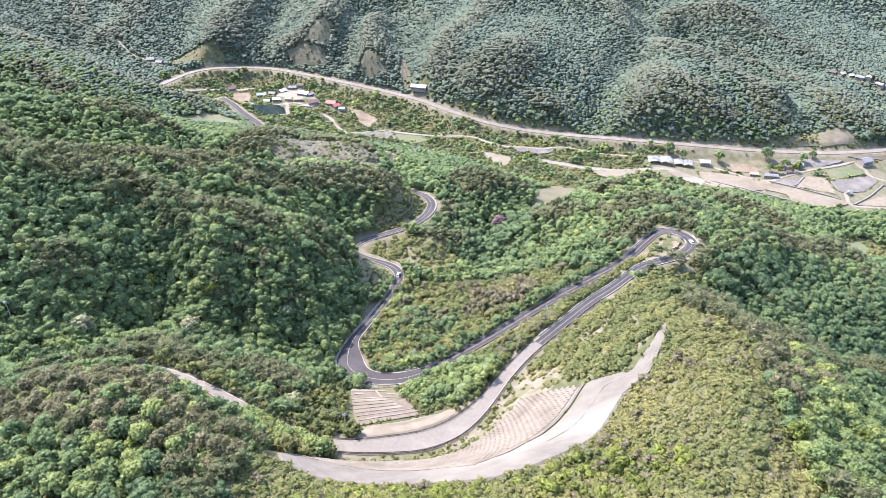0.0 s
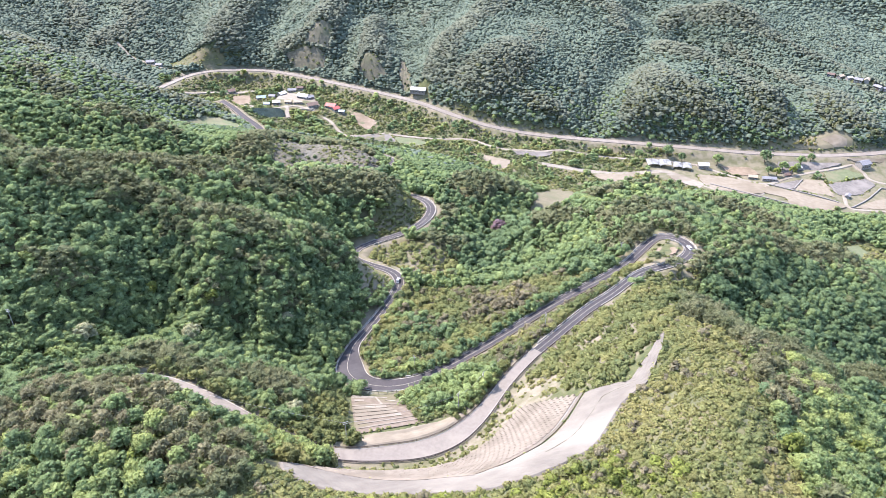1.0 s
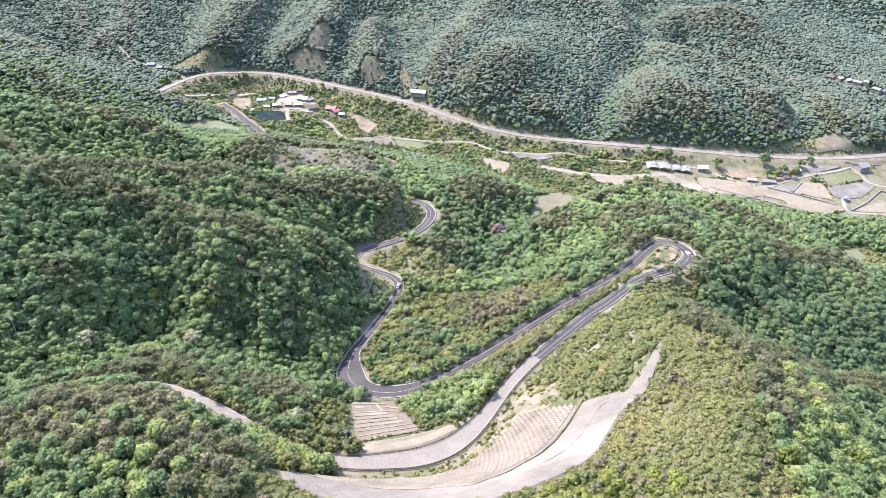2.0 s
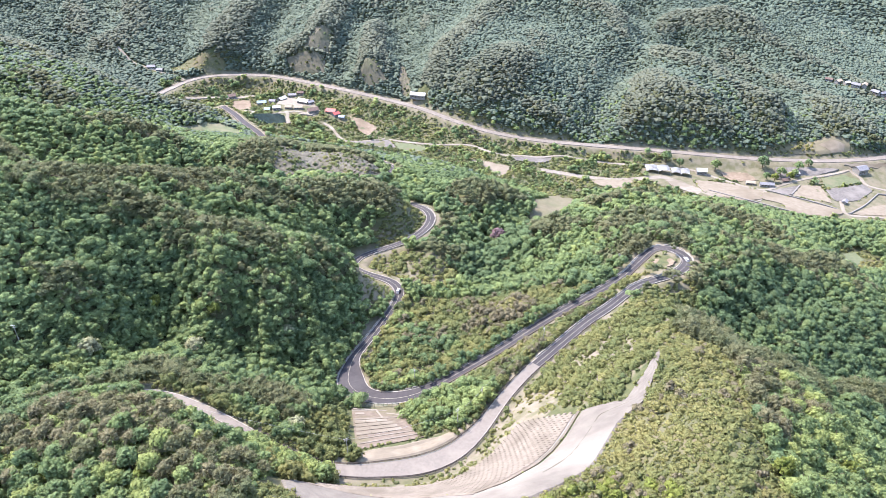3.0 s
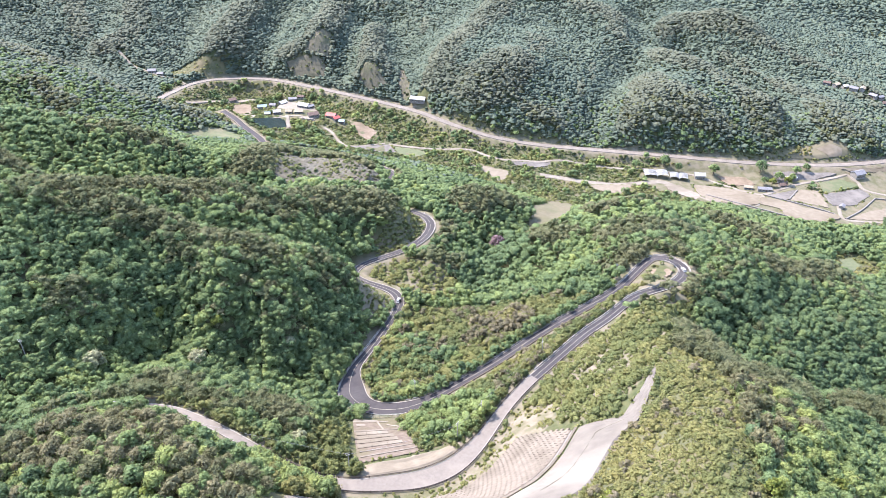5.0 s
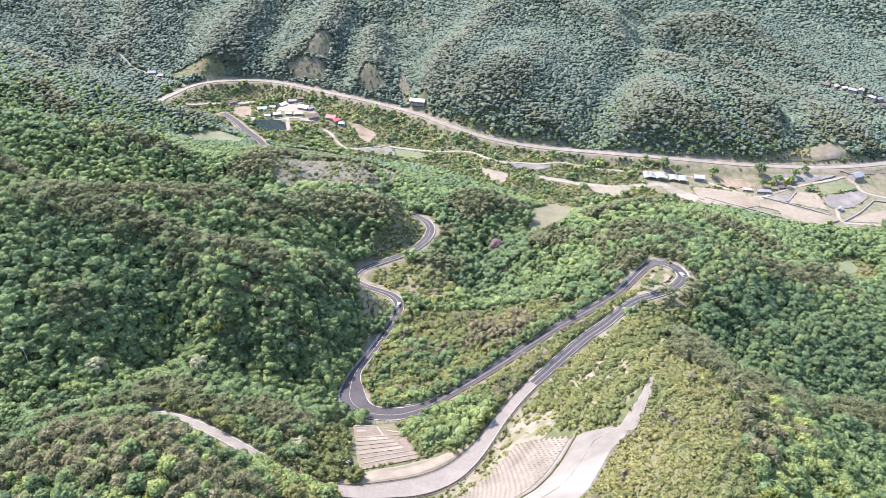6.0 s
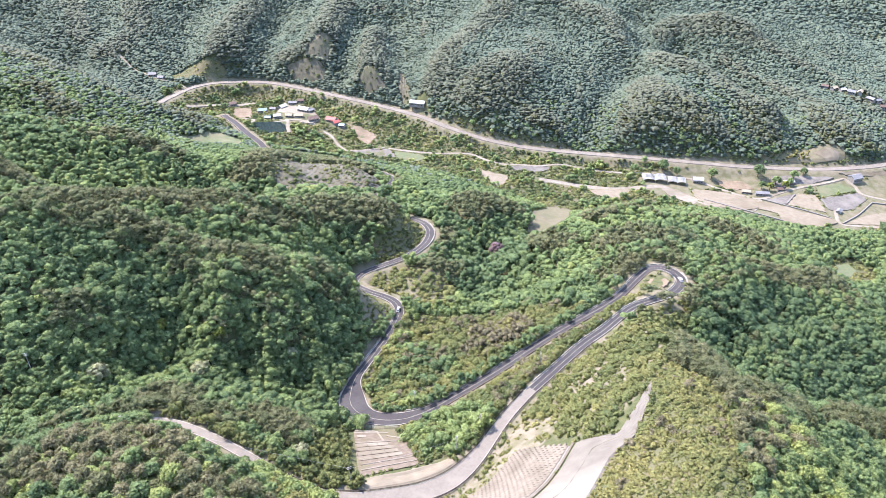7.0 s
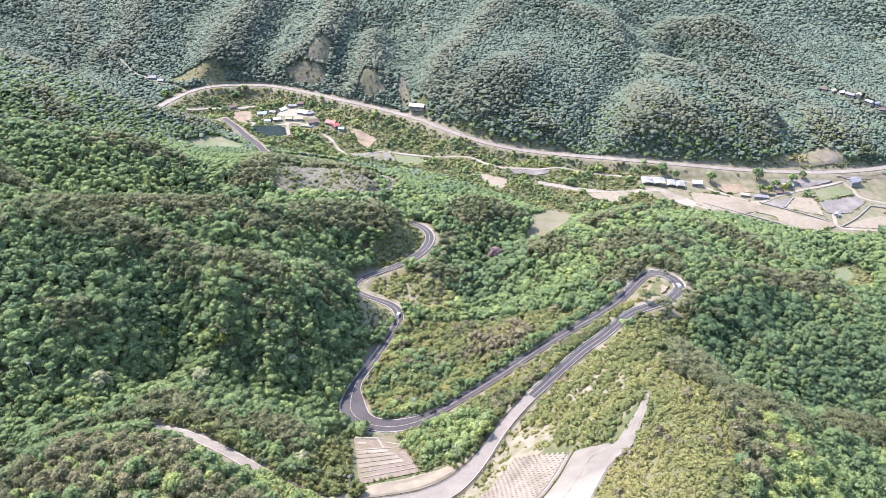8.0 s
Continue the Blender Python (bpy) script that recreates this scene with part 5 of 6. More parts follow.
def grow(name, spots, tall, wide, tints, mat, clumps, sprays, size, shape="dome", segs=5, calm=0.0):
    """One mesh of many plants: spots (x, y, z), heights, crown widths and tints."""
    co, faces, tint, puff, smooth = plant_arrays(spots, tall, wide, tints, clumps, sprays, size, shape, segs)
    # calm lifts the shading normals, flattening far crowns as haze would
    puff[:, 2] += calm
    return new(name, array_mesh(name, co, faces, mat, smooth, tint, puff))


def scatter(x0, x1, y0, y1, gap):
    """Jittered grid of plan points."""
    gx, gy = np.meshgrid(np.arange(x0, x1, gap), np.arange(y0, y1, gap))
    p = np.stack([gx.ravel(), gy.ravel()], -1)
    p[:, 0] += gap * 0.5 * (np.round(p[:, 1] / gap) % 2)
    return p + rng.uniform(-0.55, 0.55, p.shape) * gap


def patchy(p, scale, phase=0.0):
    """Smooth 0..1 patches for the mix of species."""
    x, y = p[:, 0] / scale + phase, p[:, 1] / scale - phase
    v = np.sin(x + 1.7 * np.sin(0.7 * y + phase)) + np.sin(1.3 * y + 1.1 * np.sin(0.9 * x)) + 0.7 * np.sin(2.3 * x - 1.9 * y) + 0.5 * np.sin(4.1 * x + 3.7 * y)
    return np.clip(0.5 + 0.2 * v, 0, 1)


def clear_of(p, tall=False):
    """Which plan points lie off the roads, fields and bare slopes."""
    keep = np.ones(len(p), bool)
    for line, gap in ((PASS_LINE, None), (DALE_LINE, DALE_HALF + 3), (MAIN_LINE, MAIN_HALF + 4)):
        d, k = nearest(p, line)
        keep &= d > (gap or PASS_HALF[k] + np.where((k > 52) & (k < 79), 6.5 if tall else 2.4, np.where(tall & (k > S_BEND) & (k < S_BEND2), 5.0, np.where(k < S_LEFT, 0.9, np.where(k > S_FOOT, 1.5, 2.2)))))
    for line, half in TRACK_LINES:
        near = np.abs(p[:, 1] - line[:, 1].mean()) < 300
        if near.any():
            keep[near] &= nearest(p[near], line)[0] > half + 1.5
    for x, y, gap in HOUSE_YARDS:
        keep &= (p[:, 0] - x) ** 2 + (p[:, 1] - y + 2.5) ** 2 > gap ** 2
    for poly in BARE:
        keep &= ~inside(p, poly)
    return keep


BARE = [poly for _, poly in FIELDS.values()] + [POND] + CUTS + [CONC_LOW + CONC_TOP[::-1], BLOCK_LOW + BLOCK_TOP[::-1], BANK_LOW + BANK_TOP[::-1], PAD_LOW + PAD_TOP[::-1]]
SHRUBBY = [BRUSH_SPUR, BRUSH_FARM, BRUSH_BANK, BRUSH_HAY, BRUSH_SCAR, ISLAND, BRUSH_CURVE, BRUSH_BEND, BRUSH_GAP, [(-38, 186), (4, 196), (6, 212), (-18, 252), (-44, 252)], BRUSH_DRY, BRUSH_RAMP, BRUSH_ROADSIDE, BRUSH_MID, BRUSH_DELL, BRUSH_VALLEY, QUARRY_LOW + QUARRY_TOP[::-1]]
STANDS = [[(-146, 150), (-150, 186), (-120, 202), (-80, 188), (-52, 172), (-60, 145), (-100, 138)], [(84, 110), (90, 150), (98, 190), (112, 205), (126, 190), (128, 150), (118, 110)]]


OPEN_CUT = [(-56, 150), (74, 140), (92, 225), (50, 250), (18, 205), (-6, 172), (-56, 178)]


def pine_share(p, z):
    """Chance of pine: more on crests than in hollows."""
    ring = [height(p + 26 * np.array([[math.cos(a), math.sin(a)]])) for a in (0, 1.257, 2.513, 3.77, 5.027)]
    crest = z - sum(ring) / 5
    flank = inside(p, [(-220, 245), (-220, 318), (-150, 306), (-100, 312), (-62, 322), (-46, 310), (-48, 280), (-100, 255), (-150, 240)])
    return 0.32 - 0.2 * flank + 0.1 * inside(p, KNOLL) + np.clip(crest / 8, -0.4, 0.45) + 0.42 * (patchy(p, 38) - 0.5)


# woods tinted darker: deep green species; on the second, slope shade painted in too
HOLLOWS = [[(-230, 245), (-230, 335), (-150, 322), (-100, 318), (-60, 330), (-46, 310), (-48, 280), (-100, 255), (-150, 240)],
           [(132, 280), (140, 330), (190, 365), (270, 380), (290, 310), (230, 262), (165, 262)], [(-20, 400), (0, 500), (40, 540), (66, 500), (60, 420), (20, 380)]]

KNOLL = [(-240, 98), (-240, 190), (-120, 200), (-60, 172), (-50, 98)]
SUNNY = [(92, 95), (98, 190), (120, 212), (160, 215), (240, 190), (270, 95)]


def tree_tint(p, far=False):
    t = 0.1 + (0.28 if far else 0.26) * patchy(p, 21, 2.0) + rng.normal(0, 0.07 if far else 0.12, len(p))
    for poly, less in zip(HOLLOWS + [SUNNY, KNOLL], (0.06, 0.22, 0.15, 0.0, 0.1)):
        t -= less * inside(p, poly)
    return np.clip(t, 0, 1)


def wood(x0, x1, y0, y1, gap, clumps, sprays, segs=5, hi=7.2, outer=False):
    p, q = scatter(x0, x1, y0, y1, gap), scatter(x0, x1, y0, y1, gap)
    if not outer:
        tilt = sum(np.abs(height(q + d) - height(q - d)) for d in np.array([[1.5, 0], [0, 1.5]])) / 3
        p = np.vstack([p, q[rng.uniform(0, 1, len(q)) < 0.9 * (tilt - 0.35)]])
    p = p[(np.abs(p[:, 0] - 15) < 0.52 * p[:, 1] + 110) != outer]
    p = p[clear_of(p, True)]
    for poly in SHRUBBY + STANDS + [OPEN_CUT]:
        p = p[~inside(p, poly)]
    d, k = nearest(p, PASS_LINE)
    p = p[(d > 9) | (k < S_LEFT) | (k > S_RAMP)]
    z = height(p)
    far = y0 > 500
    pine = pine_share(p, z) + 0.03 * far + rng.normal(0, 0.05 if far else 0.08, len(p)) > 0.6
    # share of trees in haze-coloured materials, growing with distance
    hazed = rng.uniform(0, 1, len(p)) < fade(p[:, 1], 580, 820)
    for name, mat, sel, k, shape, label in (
            ("pine_wood", M_PINE, pine & ~hazed, 1.05, "pine", "brownish-green pine wood on the slopes"),
            ("pine_wood", M_HAZEPINE, pine & hazed, 1.05, "pine", "pine wood on the far slopes, haze put into its colour"),
            ("broadleaf_wood", M_LEAF, ~pine & ~hazed, 1.0, "dome", "dense green broadleaf forest canopy"),
            ("broadleaf_wood", M_HAZELEAF, ~pine & hazed, 1.0, "dome", "broadleaf forest on the far slopes, haze put into its colour")):
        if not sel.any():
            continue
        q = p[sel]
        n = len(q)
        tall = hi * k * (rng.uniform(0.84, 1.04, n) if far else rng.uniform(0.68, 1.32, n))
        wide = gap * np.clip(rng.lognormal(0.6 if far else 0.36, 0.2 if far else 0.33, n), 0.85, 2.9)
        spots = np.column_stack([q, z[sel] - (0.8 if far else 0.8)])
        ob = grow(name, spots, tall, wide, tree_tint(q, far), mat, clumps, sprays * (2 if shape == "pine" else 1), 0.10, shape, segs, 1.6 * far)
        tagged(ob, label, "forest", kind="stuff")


wood(-260, 320, 98, 235, 3.9, 7, 40, 5, 6.6)
wood(-420, 480, 235, 400, 4.2, 4, 14, 5, 6.8)
wood(-420, 480, 400, 560, 4.5, 3, 0, 5)
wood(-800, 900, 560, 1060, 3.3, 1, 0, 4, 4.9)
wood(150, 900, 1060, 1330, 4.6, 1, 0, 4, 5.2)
wood(-900, 900, -200, 1160, 13.0, 3, 0, 5, 10, True)


TWIGGY = "grey-brown shrubs hardly in leaf"


def brush(poly, gap, hi, wide, clumps, sprays, tone, thin=0.0, mat=M_BRUSH, label="light green scrub and saplings on open slopes", mixed=0.5, fine=0.13):
    q = np.array(poly)
    p = scatter(q[:, 0].min(), q[:, 0].max(), q[:, 1].min(), q[:, 1].max(), gap)
    p = p[inside(p, poly)]
    p = p[clear_of(p)]
    p = p[rng.uniform(0, 1, len(p)) > thin * patchy(p, 9, 1.0) * 2]
    if poly is BRUSH_VALLEY:
        p = p[~inside(p, FARMLAND) | (patchy(p, 17, 3.0) > 0.72)]
    n = len(p)
    spots = np.column_stack([p, height(p) - 0.3])
    tint = np.clip(tone + mixed * (patchy(p, 11, 4.0) - 0.5) + rng.normal(0, 0.11, n), 0, 1)
    size = np.clip(rng.lognormal(0, 0.38, n), 0.45, 2.0)
    ob = grow("brush", spots, hi * size, wide * size, tint, mat, clumps, sprays, fine, "dome", 5)
    tagged(ob, label, "scrub", kind="stuff")


brush(BRUSH_DRY, 1.3, 0.85, 1.9, 1, 15, 0.68, mixed=0.6, fine=0.16)
brush(BRUSH_DRY, 4.5, 1.7, 2.4, 2, 22, 0.62, 0.85)
brush(BRUSH_DRY, 4.0, 1.5, 2.2, 2, 26, 0.7, 0.85, M_TWIG, "brownish-green low scrub on the open slope")
brush([(-50, 120), (-40, 146), (0, 134), (20, 130), (48, 140), (62, 128), (60, 108), (0, 104)], 2.2, 1.5, 2.6, 1, 15, 0.75, 0.5, M_FRESH)
brush(ISLAND, 2.4, 1.8, 2.4, 1, 15, 0.4, 0.5)
brush(BRUSH_RAMP, 1.6, 1.6, 2.5, 1, 12, 0.55, 0.34)
brush(BRUSH_ROADSIDE, 1.5, 1.0, 1.7, 1, 9, 0.68, 0.7)
brush([(-4, 206), (10, 206), (22, 224), (18, 244), (0, 248), (-14, 244), (-16, 228)], 2.8, 3.5, 3.8, 5, 24, 0.38, mat=M_LEAF, label="taller green trees above the bend")
brush(BRUSH_MID, 1.8, 2.1, 2.7, 2, 20, 0.5, 0.2, mixed=0.7)
brush(BRUSH_DELL, 2.0, 2.2, 3.1, 2, 18, 0.48, 0.12, mixed=0.8)
brush([(-42, 276), (-34, 265), (-18, 260), (4, 270), (10, 290), (-8, 318), (-22, 335), (-34, 318)], 3.2, 3.0, 3.8, 3, 20, 0.28, 0.35, M_LEAF, "light green bushes in the dell")
brush(BRUSH_DELL, 3.0, 3.0, 3.2, 2, 22, 0.5, 1.15, M_TWIG, TWIGGY)
brush([(14, 292), (36, 300), (52, 316), (40, 336), (16, 330), (4, 310)], 2.4, 3.0, 3.2, 2, 22, 0.6, 0.35, M_TWIG, TWIGGY)
brush([(26, 228), (47, 256), (90, 304), (80, 316), (40, 284), (24, 250)], 2.6, 2.6, 2.8, 2, 22, 0.5, 0.7, M_TWIG, TWIGGY)
brush([(-72, 189), (-44, 178), (-34, 176.5), (-35, 168), (-54, 166), (-70, 174)], 2.4, 3.8, 3.6, 3, 41, 0.72)
for poly in STANDS:
    brush(poly, 2.5, 2.6, 3.2, 1, 11, 0.4, mat=M_LEAF, label="low green undergrowth between the trees")
brush(HOLLOWS[0], 3.4, 3.4, 4.2, 1, 11, 0.25, mat=M_LEAF, label="low green undergrowth between the trees")
brush(BRUSH_VALLEY, 2.4, 1.3, 2.8, 1, 4, 0.42, 0.14, mixed=0.7)
brush(BRUSH_CURVE, 1.7, 1.2, 2.4, 1, 4, 0.5, 0.12)
brush(BRUSH_BANK, 1.7, 2.6, 2.9, 2, 22, 0.36, 0.1)
brush([(-24, 196), (-10, 207), (-14, 216), (-30, 205)], 2.0, 1.3, 2.0, 1, 11, 0.5, 0.75)
brush([(94, 258), (102, 284), (118, 308), (130, 318), (138, 304), (124, 278), (108, 252)], 2.2, 2.8, 3.1, 1, 13, 0.4)
brush(BRUSH_SPUR, 2.6, 1.1, 2.6, 1, 4, 0.8, 0.3)
brush(BRUSH_FARM, 3.0, 0.9, 2.6, 1, 3, 0.75, 0.5)
brush(BRUSH_HAY, 2.4, 1.6, 2.8, 1, 4, 0.4, 0.2)
brush(BRUSH_SCAR, 1.5, 1.7, 2.2, 1, 6, 0.5, 0.2)
brush(BRUSH_BEND, 1.8, 1.0, 1.8, 1, 4, 0.55, 0.5)
brush(BRUSH_GAP, 2.4, 2.2, 3.0, 1, 6, 0.55, 0.35)
brush(BRUSH_VALLEY, 5.0, 4.2, 4.8, 2, 6, 0.35, 0.8, M_LEAF, "scattered broadleaf trees and hedges on the valley floor")
brush(QUARRY_LOW + QUARRY_TOP[::-1], 2.6, 1.6, 2.5, 1, 6, 0.35, 0.45)
brush([(-84, 531), (-63, 543), (-50, 554), (-50, 570), (-62, 581), (-76, 588), (-82, 560)], 2.2, 0.8, 2.6, 1, 4, 0.6, 0.2, M_TWIG, "dry olive grass and weeds on the cut slope")
patch = FIELDS["hill_clearing"][1]
BARE.remove(patch)
brush([(362, 711), (382, 726), (396, 728), (394, 712)], 2.4, 1.8, 2.8, 1, 4, 0.9, 0.4)
BARE.append(patch)
for poly in CUTS:
    keep_bare = BARE.pop(BARE.index(poly))
    brush(poly, 4.2, 1.8, 2.6, 1, 4, 0.3, 0.45)
    BARE.append(keep_bare)


# ---- shrubs along edges ----
def hedge(line, step, off, hi, wide, tone, mat=M_BRUSH, label="dark green shrubs along the road edge", sprays=50, miss=0.0):
    """Row of uneven shrubs along a plan line, within `off` metres of it."""
    s = np.concatenate([[0], np.cumsum(np.linalg.norm(np.diff(line, axis=0), axis=1))])
    u = np.arange(0, s[-1], step)
    p = np.stack([np.interp(u, s, line[:, 0]), np.interp(u, s, line[:, 1])], -1) + rng.uniform(-off, off, (len(u), 2))
    p = p[rng.uniform(0, 1, len(p)) > miss]
    n = len(p)
    size = np.clip(rng.lognormal(0, 0.35, n), 0.5, 2.0)
    ob = grow("shrubs", np.column_stack([p, height(p) - 0.2]), hi * size, wide * size, np.clip(tone + rng.normal(0, 0.2, n), 0, 1), mat, 2, sprays // 3, 0.13, "dome", 5)
    tagged(ob, label, "shrubs", kind="stuff")


def beside(a, b, side, out):
    """Plan line beside the pass road from station a to b."""
    return (PASS_LINE[:, :2] + sides(PASS_LINE) * (side * (PASS_HALF + out))[:, None])[a:b]


hedge(beside(station(100, 336), station(-40, 264), -1, 1.9), 1.8, 0.5, 2.4, 3.0, 0.12, M_LEAF)
hedge(beside(station(100, 336), station(-10, 258), -1, 3.8), 2.0, 0.8, 3.0, 3.3, 0.15, M_LEAF)
hedge(beside(station(96, 333), station(0, 264), 1, 3.0), 1.6, 0.7, 1.3, 2.0, 0.55)
hedge(beside(station(-45, 280), station(-30, 330), -1, 1.6), 2.0, 0.6, 1.6, 2.0, 0.3)
hedge(beside(station(10, 198), station(100, 312), 1, 2.5), 1.7, 0.7, 1.9, 2.2, 0.4, miss=0.2)
hedge(beside(station(20, 214), station(60, 268), -1, 2.2), 1.8, 0.9, 1.3, 1.9, 0.5, miss=0.35)
hedge(beside(station(-20, 183), station(20, 214), -1, 2.0), 1.7, 1.0, 0.9, 1.4, 0.6, miss=0.45)
edge = np.array(CONC_TOP, float)
hedge(edge, 1.3, 0.8, 0.8, 1.3, 0.75, label="light green scrub at the edge of the concrete")
hedge(resample(CONC_LOW[11:], 60), 1.5, 0.7, 1.3, 1.7, 0.5, label="small shrubs at the edge of the concrete", miss=0.25)
hedge(resample(BLOCK_LOW[3:], 60), 1.6, 0.9, 0.9, 1.5, 0.6, label="weeds at the foot of the block slope", miss=0.3)
hedge(resample(CONC_LOW[4:12], 60), 2.4, 0.5, 0.6, 0.9, 0.35, label="weeds in the joint of the concrete slope", sprays=24, miss=0.35)
hedge(beside(station(-110, 211), station(-36, 181), 1, 2.0), 1.7, 0.7, 2.4, 2.8, 0.4)
hedge(beside(station(-110, 211), station(-38, 181), 1, 4.2), 2.0, 1.0, 3.4, 3.4, 0.35)
hedge(np.array(BANK_LOW, float), 1.8, 1.2, 1.2, 1.7, 0.5, label="weeds on the earth bank", miss=0.3)
hedge(np.array([BANK_LOW[1], BANK_TOP[1]], float), 1.3, 1.2, 2.2, 2.4, 0.35, label="green shrubs beside the earth bank", miss=0.1)
hay = np.array(FIELDS["hay_field"][1] + FIELDS["hay_field"][1][:1], float)
hedge(hay, 1.6, 1.6, 1.1, 2.2, 0.45, label="grass and weeds round the hay field", sprays=16)
for fname in ("big_field", "long_field", "square_field", "ploughed_field", "tan_field", "gravel_field", "upper_field", "lawn"):
    rim = np.array(FIELDS[fname][1] + FIELDS[fname][1][:1], float)
    hedge(rim, 2.2, 1.0, 0.7, 1.8, 0.5, label="grass and weeds along the field edge", sprays=8, miss=0.4)


# ---- single trees ----
def limb(bm, a, b, ra, rb):
    """Tapered six-sided limb from a to b."""
    a, b = Vector(a), Vector(b)
    d = (b - a).normalized()
    s = d.orthogonal().normalized()
    t = d.cross(s)
    lo = [bm.verts.new(a + (s * math.cos(k * math.pi / 3) + t * math.sin(k * math.pi / 3)) * ra) for k in range(6)]
    hi = [bm.verts.new(b + (s * math.cos(k * math.pi / 3) + t * math.sin(k * math.pi / 3)) * rb) for k in range(6)]
    for k in range(6):
        j = (k + 1) % 6
        bm.faces.new((lo[k], lo[j], hi[j], hi[k]))
    bm.faces.new(hi)


def tree_model(name, mat, shape, tint, seed, label, tall=7.5, wide=6.4, sprays=120):
    r = np.random.default_rng(seed)
    top = root(name, Matrix.Identity(4), label, "tree", "hillside trees")
    bm = bmesh.new()
    limb(bm, (0, 0, -0.8), (0.1, 0.05, tall * 0.55), 0.24, 0.13)
    limb(bm, (0.1, 0.05, tall * 0.55), (0.0, 0.1, tall * 0.9), 0.13, 0.04)
    for k in range(5):
        a = k * 1.26 + r.uniform(-0.3, 0.3)
        h = tall * (0.35 + 0.09 * k)
        limb(bm, (0.06, 0.03, h), (math.cos(a) * wide * 0.32, math.sin(a) * wide * 0.32, h + tall * 0.22), 0.09, 0.03)
    part("trunk", bm, M_BARK, top)
    co, tris, puff, smooth = crown_template(17, sprays, 0.06, shape, seed, 6)
    co = co * np.array([wide, wide, tall])
    part("crown", array_mesh("crown", co, tris, mat, smooth, np.full(len(co), tint), puff), None, top)
    return top


MODELS = {"leaf": [tree_model("tree", M_LEAF, "dome", t, 100 + k, "green broadleaf tree with a dense rounded crown") for k, t in enumerate((0.06, 0.16, 0.26, 0.36, 0.48, 0.62))],
          "pine": [tree_model("pine_tree", M_PINE, "pine", t, 200 + k, "brownish-green hillside pine with layered branches", 6.6, 5.8, 220) for k, t in enumerate((0.3, 0.55, 0.75, 0.95))]}
spare = {id(m): True for ms in MODELS.values() for m in ms}


def plant(model, x, y, scale):
    m = Matrix.Translation((x, y, float(height([(x, y)])[0]) - 0.3)) @ Matrix.Rotation(rng.uniform(0, 6.28), 4, "Z") @ Matrix.Scale(scale, 4)
    if spare.pop(id(model), False):
        model.matrix_world = m
        return model
    ob = copy_thing(model, m)
    ob.scale = (scale, scale, scale)
    return ob


for poly, gap in zip(STANDS, (3.8, 3.8)):
    q = np.array(poly, float)
    p = scatter(q[:, 0].min(), q[:, 0].max(), q[:, 1].min(), q[:, 1].max(), gap)
    p = p[inside(p, poly)]
    p = p[clear_of(p, True)]
    share = pine_share(p, height(p)) + rng.normal(0, 0.13, len(p)) + 0.05
    for (x, y), s in zip(p, share):
        kind_of = MODELS["pine" if s > 0.6 else "leaf"]
        first = 2 if x > 84 and s <= 0.6 else 0
        plant(kind_of[rng.integers(first, len(kind_of))], x, y, float(np.clip(rng.lognormal(-0.1, 0.25), 0.5, 1.3)))

near_side = PASS_LINE[:, :2] - sides(PASS_LINE) * PASS_HALF[:, None]
away = -sides(PASS_LINE)
for first, last in ((30, 53), (79, 94)):
    for i in range(first, last):
        for off, k in ((1.0, 1.05), (2.8, 1.15), (5.4, 1.2)):
            x, y = near_side[i] + away[i] * (off + rng.uniform(-0.3, 0.5)) + rng.uniform(-0.5, 0.5, 2)
            kind_of = MODELS["leaf"]
            plant(kind_of[rng.integers(0 if i < 60 else 3, 4 if i < 60 else len(kind_of))], x, y, k * rng.uniform(0.85, 1.15))

blossom = tree_model("blossom_tree", M_FLOWER, "dome", 0.6, 301, "broadleaf tree in pale cream blossom", 6.5, 7.0)
pink = tree_model("blossom_tree", M_PINK, "dome", 0.6, 302, "small tree in dusty pink blossom", 6.5, 6.5)
fresh = tree_model("fresh_tree", M_FRESH, "dome", 0.5, 303, "young tree with bright yellow-green leaves", 7.5, 6.0)
for m in (blossom, pink, fresh):
    spare[id(m)] = True
for x, y, k in ((-154, 249, 1.6), (-115, 267, 1.5), (-76, 285, 1.2), (-56, 204, 1.1), (165, 552, 1.2)):
    plant(blossom, x, y, k)
plant(pink, 41, 463, 1.9)
for x, y, k in ((-92, 153, 1.0), (103, 178, 1.0), (88, 131, 1.0), (105, 122, 1.1), (-79, 180, 0.9), (-138, 287, 1.2), (-108, 282, 1.2), (112, 196, 0.9), (120, 150, 1.1), (-128, 160, 0.9)):
    plant(fresh, x, y, k)

# trees between the fields
for k, (x, y, size) in enumerate(((330, 688, 1.3), (327, 667, 0.8), (333, 662, 0.9), (343, 673, 1.0), (349, 664, 0.9), (378, 690, 0.8), (365, 683, 1.0), (281, 686, 1.1), (246, 692, 0.9), (232, 697, 1.2), (201, 691, 0.9), (357, 672, 0.8))):
    plant(fresh if k in (2, 4) else MODELS["leaf"][k % 4], x, y, size * 1.7)


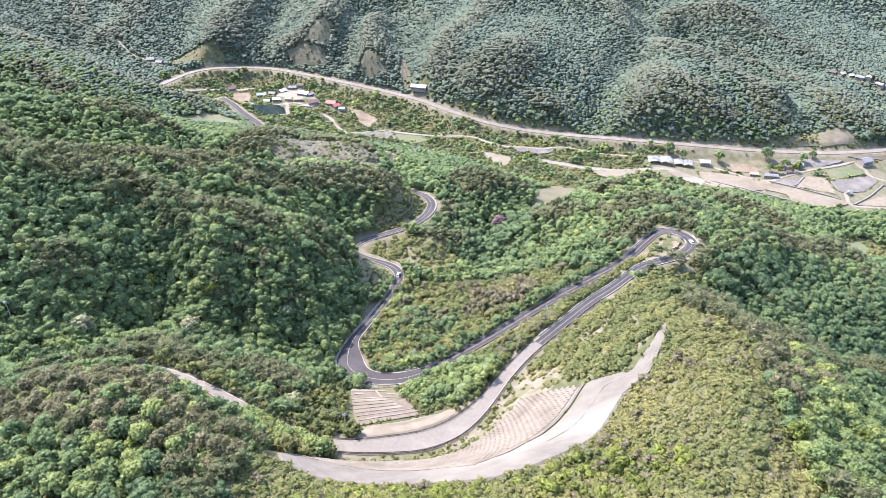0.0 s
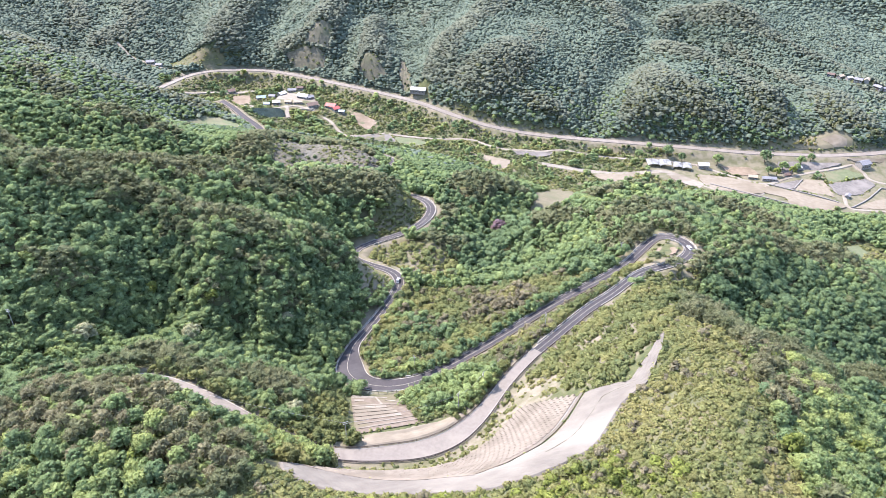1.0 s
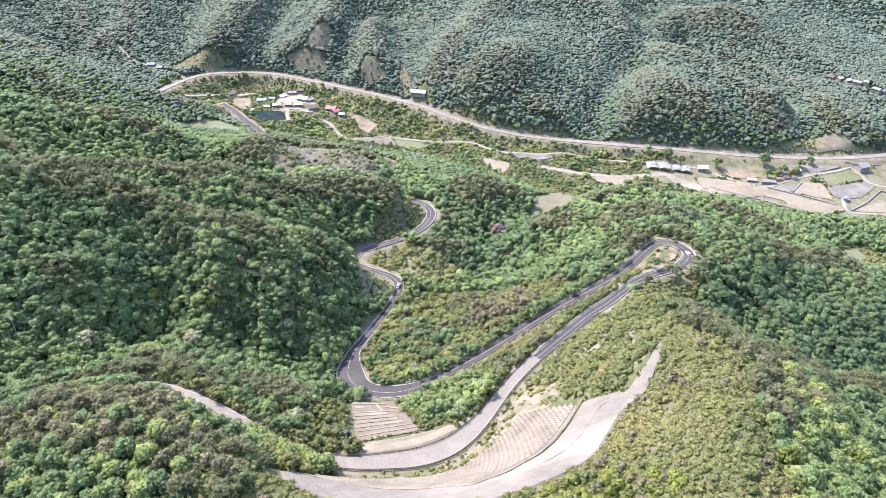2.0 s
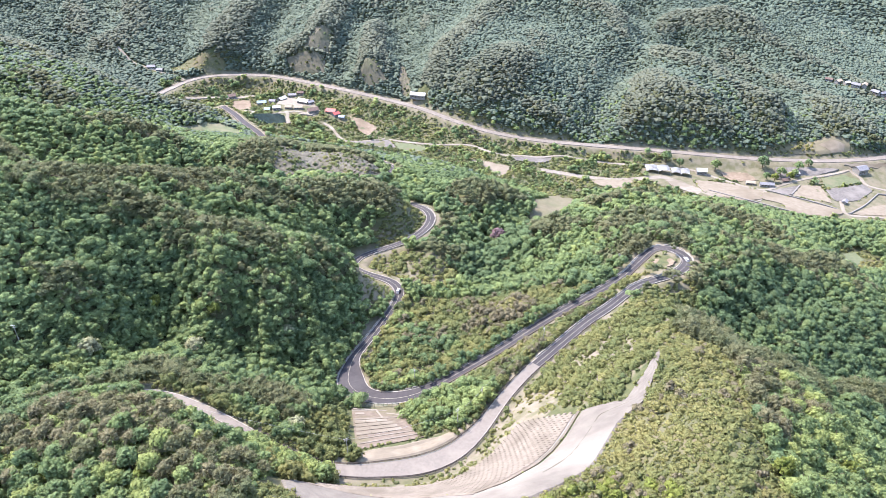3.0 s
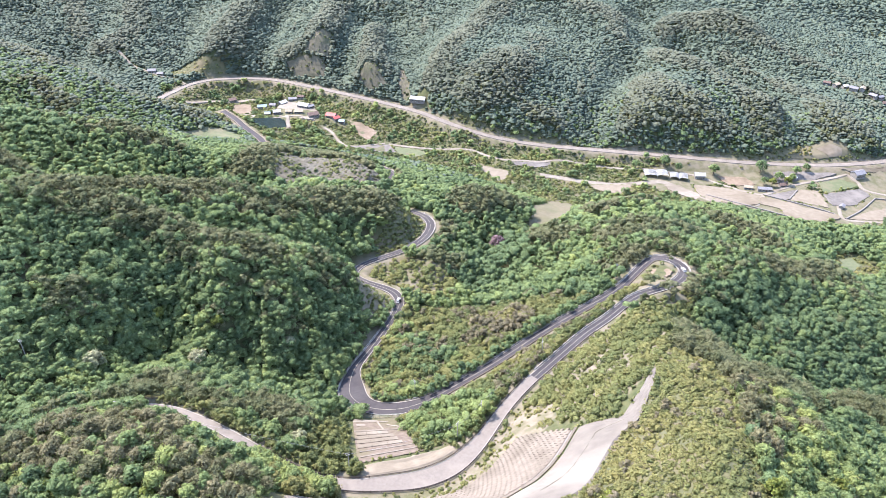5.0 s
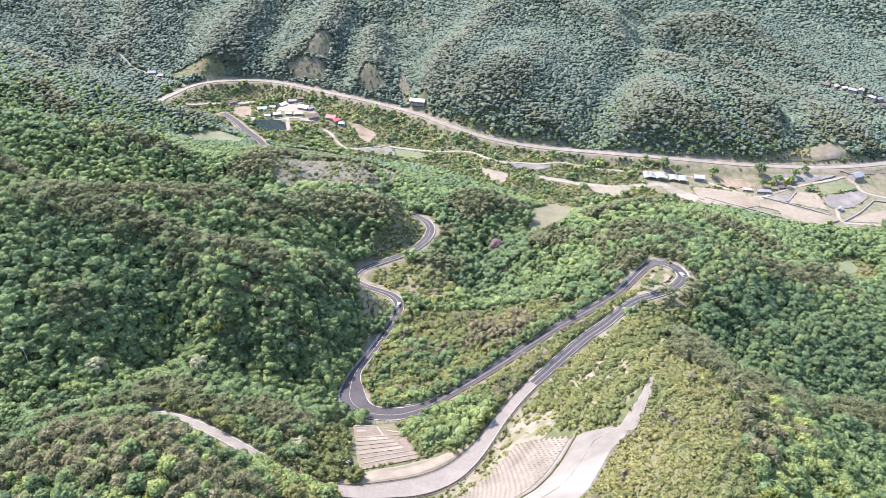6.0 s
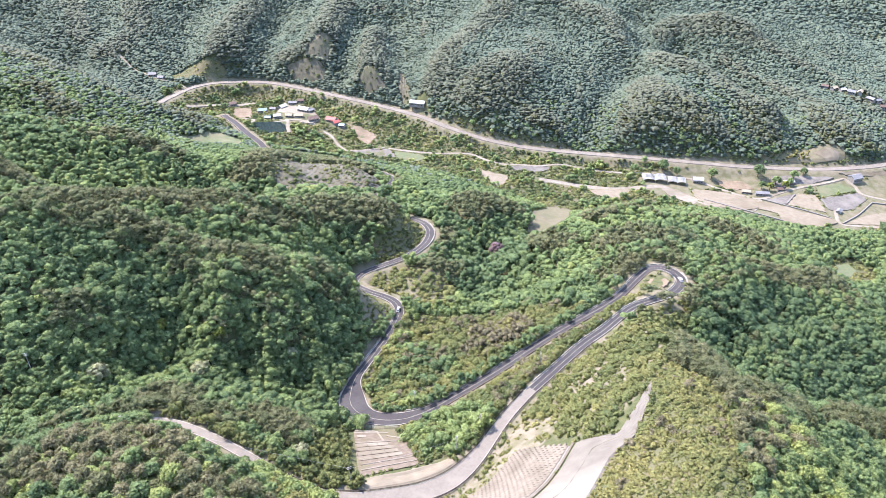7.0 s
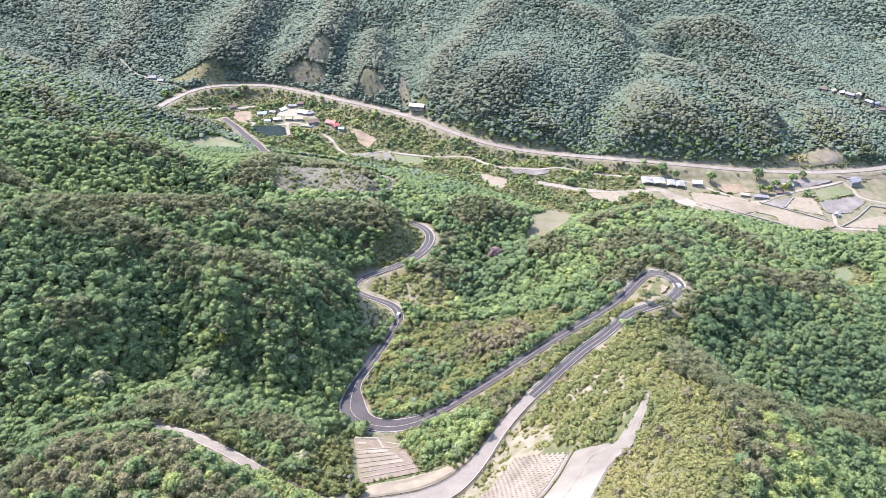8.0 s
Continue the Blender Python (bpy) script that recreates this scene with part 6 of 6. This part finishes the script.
# ---- blocks of the faced slope ----
bm = bmesh.new()
box_into(bm, (1.0, 1.0, 0.4), (0, 0, -0.15), taper=0.9)
BLOCK = bm_mesh("block", bm, M_CONCRETE)
ROWS_UP, ALONG = 21, 42
low_line, top_line = resample(BLOCK_LOW, 101), resample(BLOCK_TOP, 101)
rest_co, rest_faces = [], []
unit = [tuple(v.co) for v in BLOCK.vertices]
unit_faces = [tuple(f.vertices) for f in BLOCK.polygons]
for j in range(ROWS_UP):
    for i in range(ALONG):
        u = (i + 0.4 + 0.5 * (j % 2)) / (ALONG + 0.5)
        v = (j + 0.5) / ROWS_UP * 0.93
        a, b, c = (on_patch(BLOCK_LOW, BLOCK_TOP, *uv) for uv in ((u, v), (min(u + 0.02, 1), v), (u, min(v + 0.03, 1))))
        za, zb, zc = height([a, b, c])
        ex = Vector((*(b - a), zb - za)).normalized()
        ey = Vector((*(c - a), zc - za))
        en = ex.cross(ey).normalized()
        if en.z < 0:
            en = -en
        ey = en.cross(ex)
        k = int(u * 100)
        pitch_x = float(np.linalg.norm(low_line[min(k + 2, 100)] - low_line[k])) * 50 / ALONG * (1 - v) + float(np.linalg.norm(top_line[min(k + 2, 100)] - top_line[k])) * 50 / ALONG * v
        gap = top_line[k] - low_line[k]
        drop = float(np.diff(height([low_line[k], top_line[k]]))[0])
        pitch_y = math.sqrt(gap[0] ** 2 + gap[1] ** 2 + drop ** 2) / ROWS_UP * 0.93
        wear = 0.92 + 0.1 * ((i * 7 + j * 13) % 10) / 10
        m = (Matrix.Translation((*a, za + 0.42)) @ Matrix((ex, ey, en)).transposed().to_4x4() @ Matrix.Rotation(0.06 + 0.012 * ((i * 5 + j * 11) % 9), 4, "X") @ Matrix.Rotation(0.01 * ((i * 3 + j * 7) % 11 - 5), 4, "Z")
             @ Matrix.Diagonal((max(0.5, pitch_x * 0.97 * wear), max(0.3, pitch_y * 0.87), 1, 1)))
        if 3 <= j < 10:
            part("block", BLOCK, None, blk).matrix_world = m
        else:
            n = len(rest_co)
            rest_co += [tuple(m @ Vector(p)) for p in unit]
            rest_faces += [tuple(n + q for q in f) for f in unit_faces]
me = bpy.data.meshes.new("block_rows")
me.from_pydata(rest_co, [], rest_faces)
me.materials.append(M_CONCRETE)
tagged(part("block_rows", me, None, blk), kind="stuff")
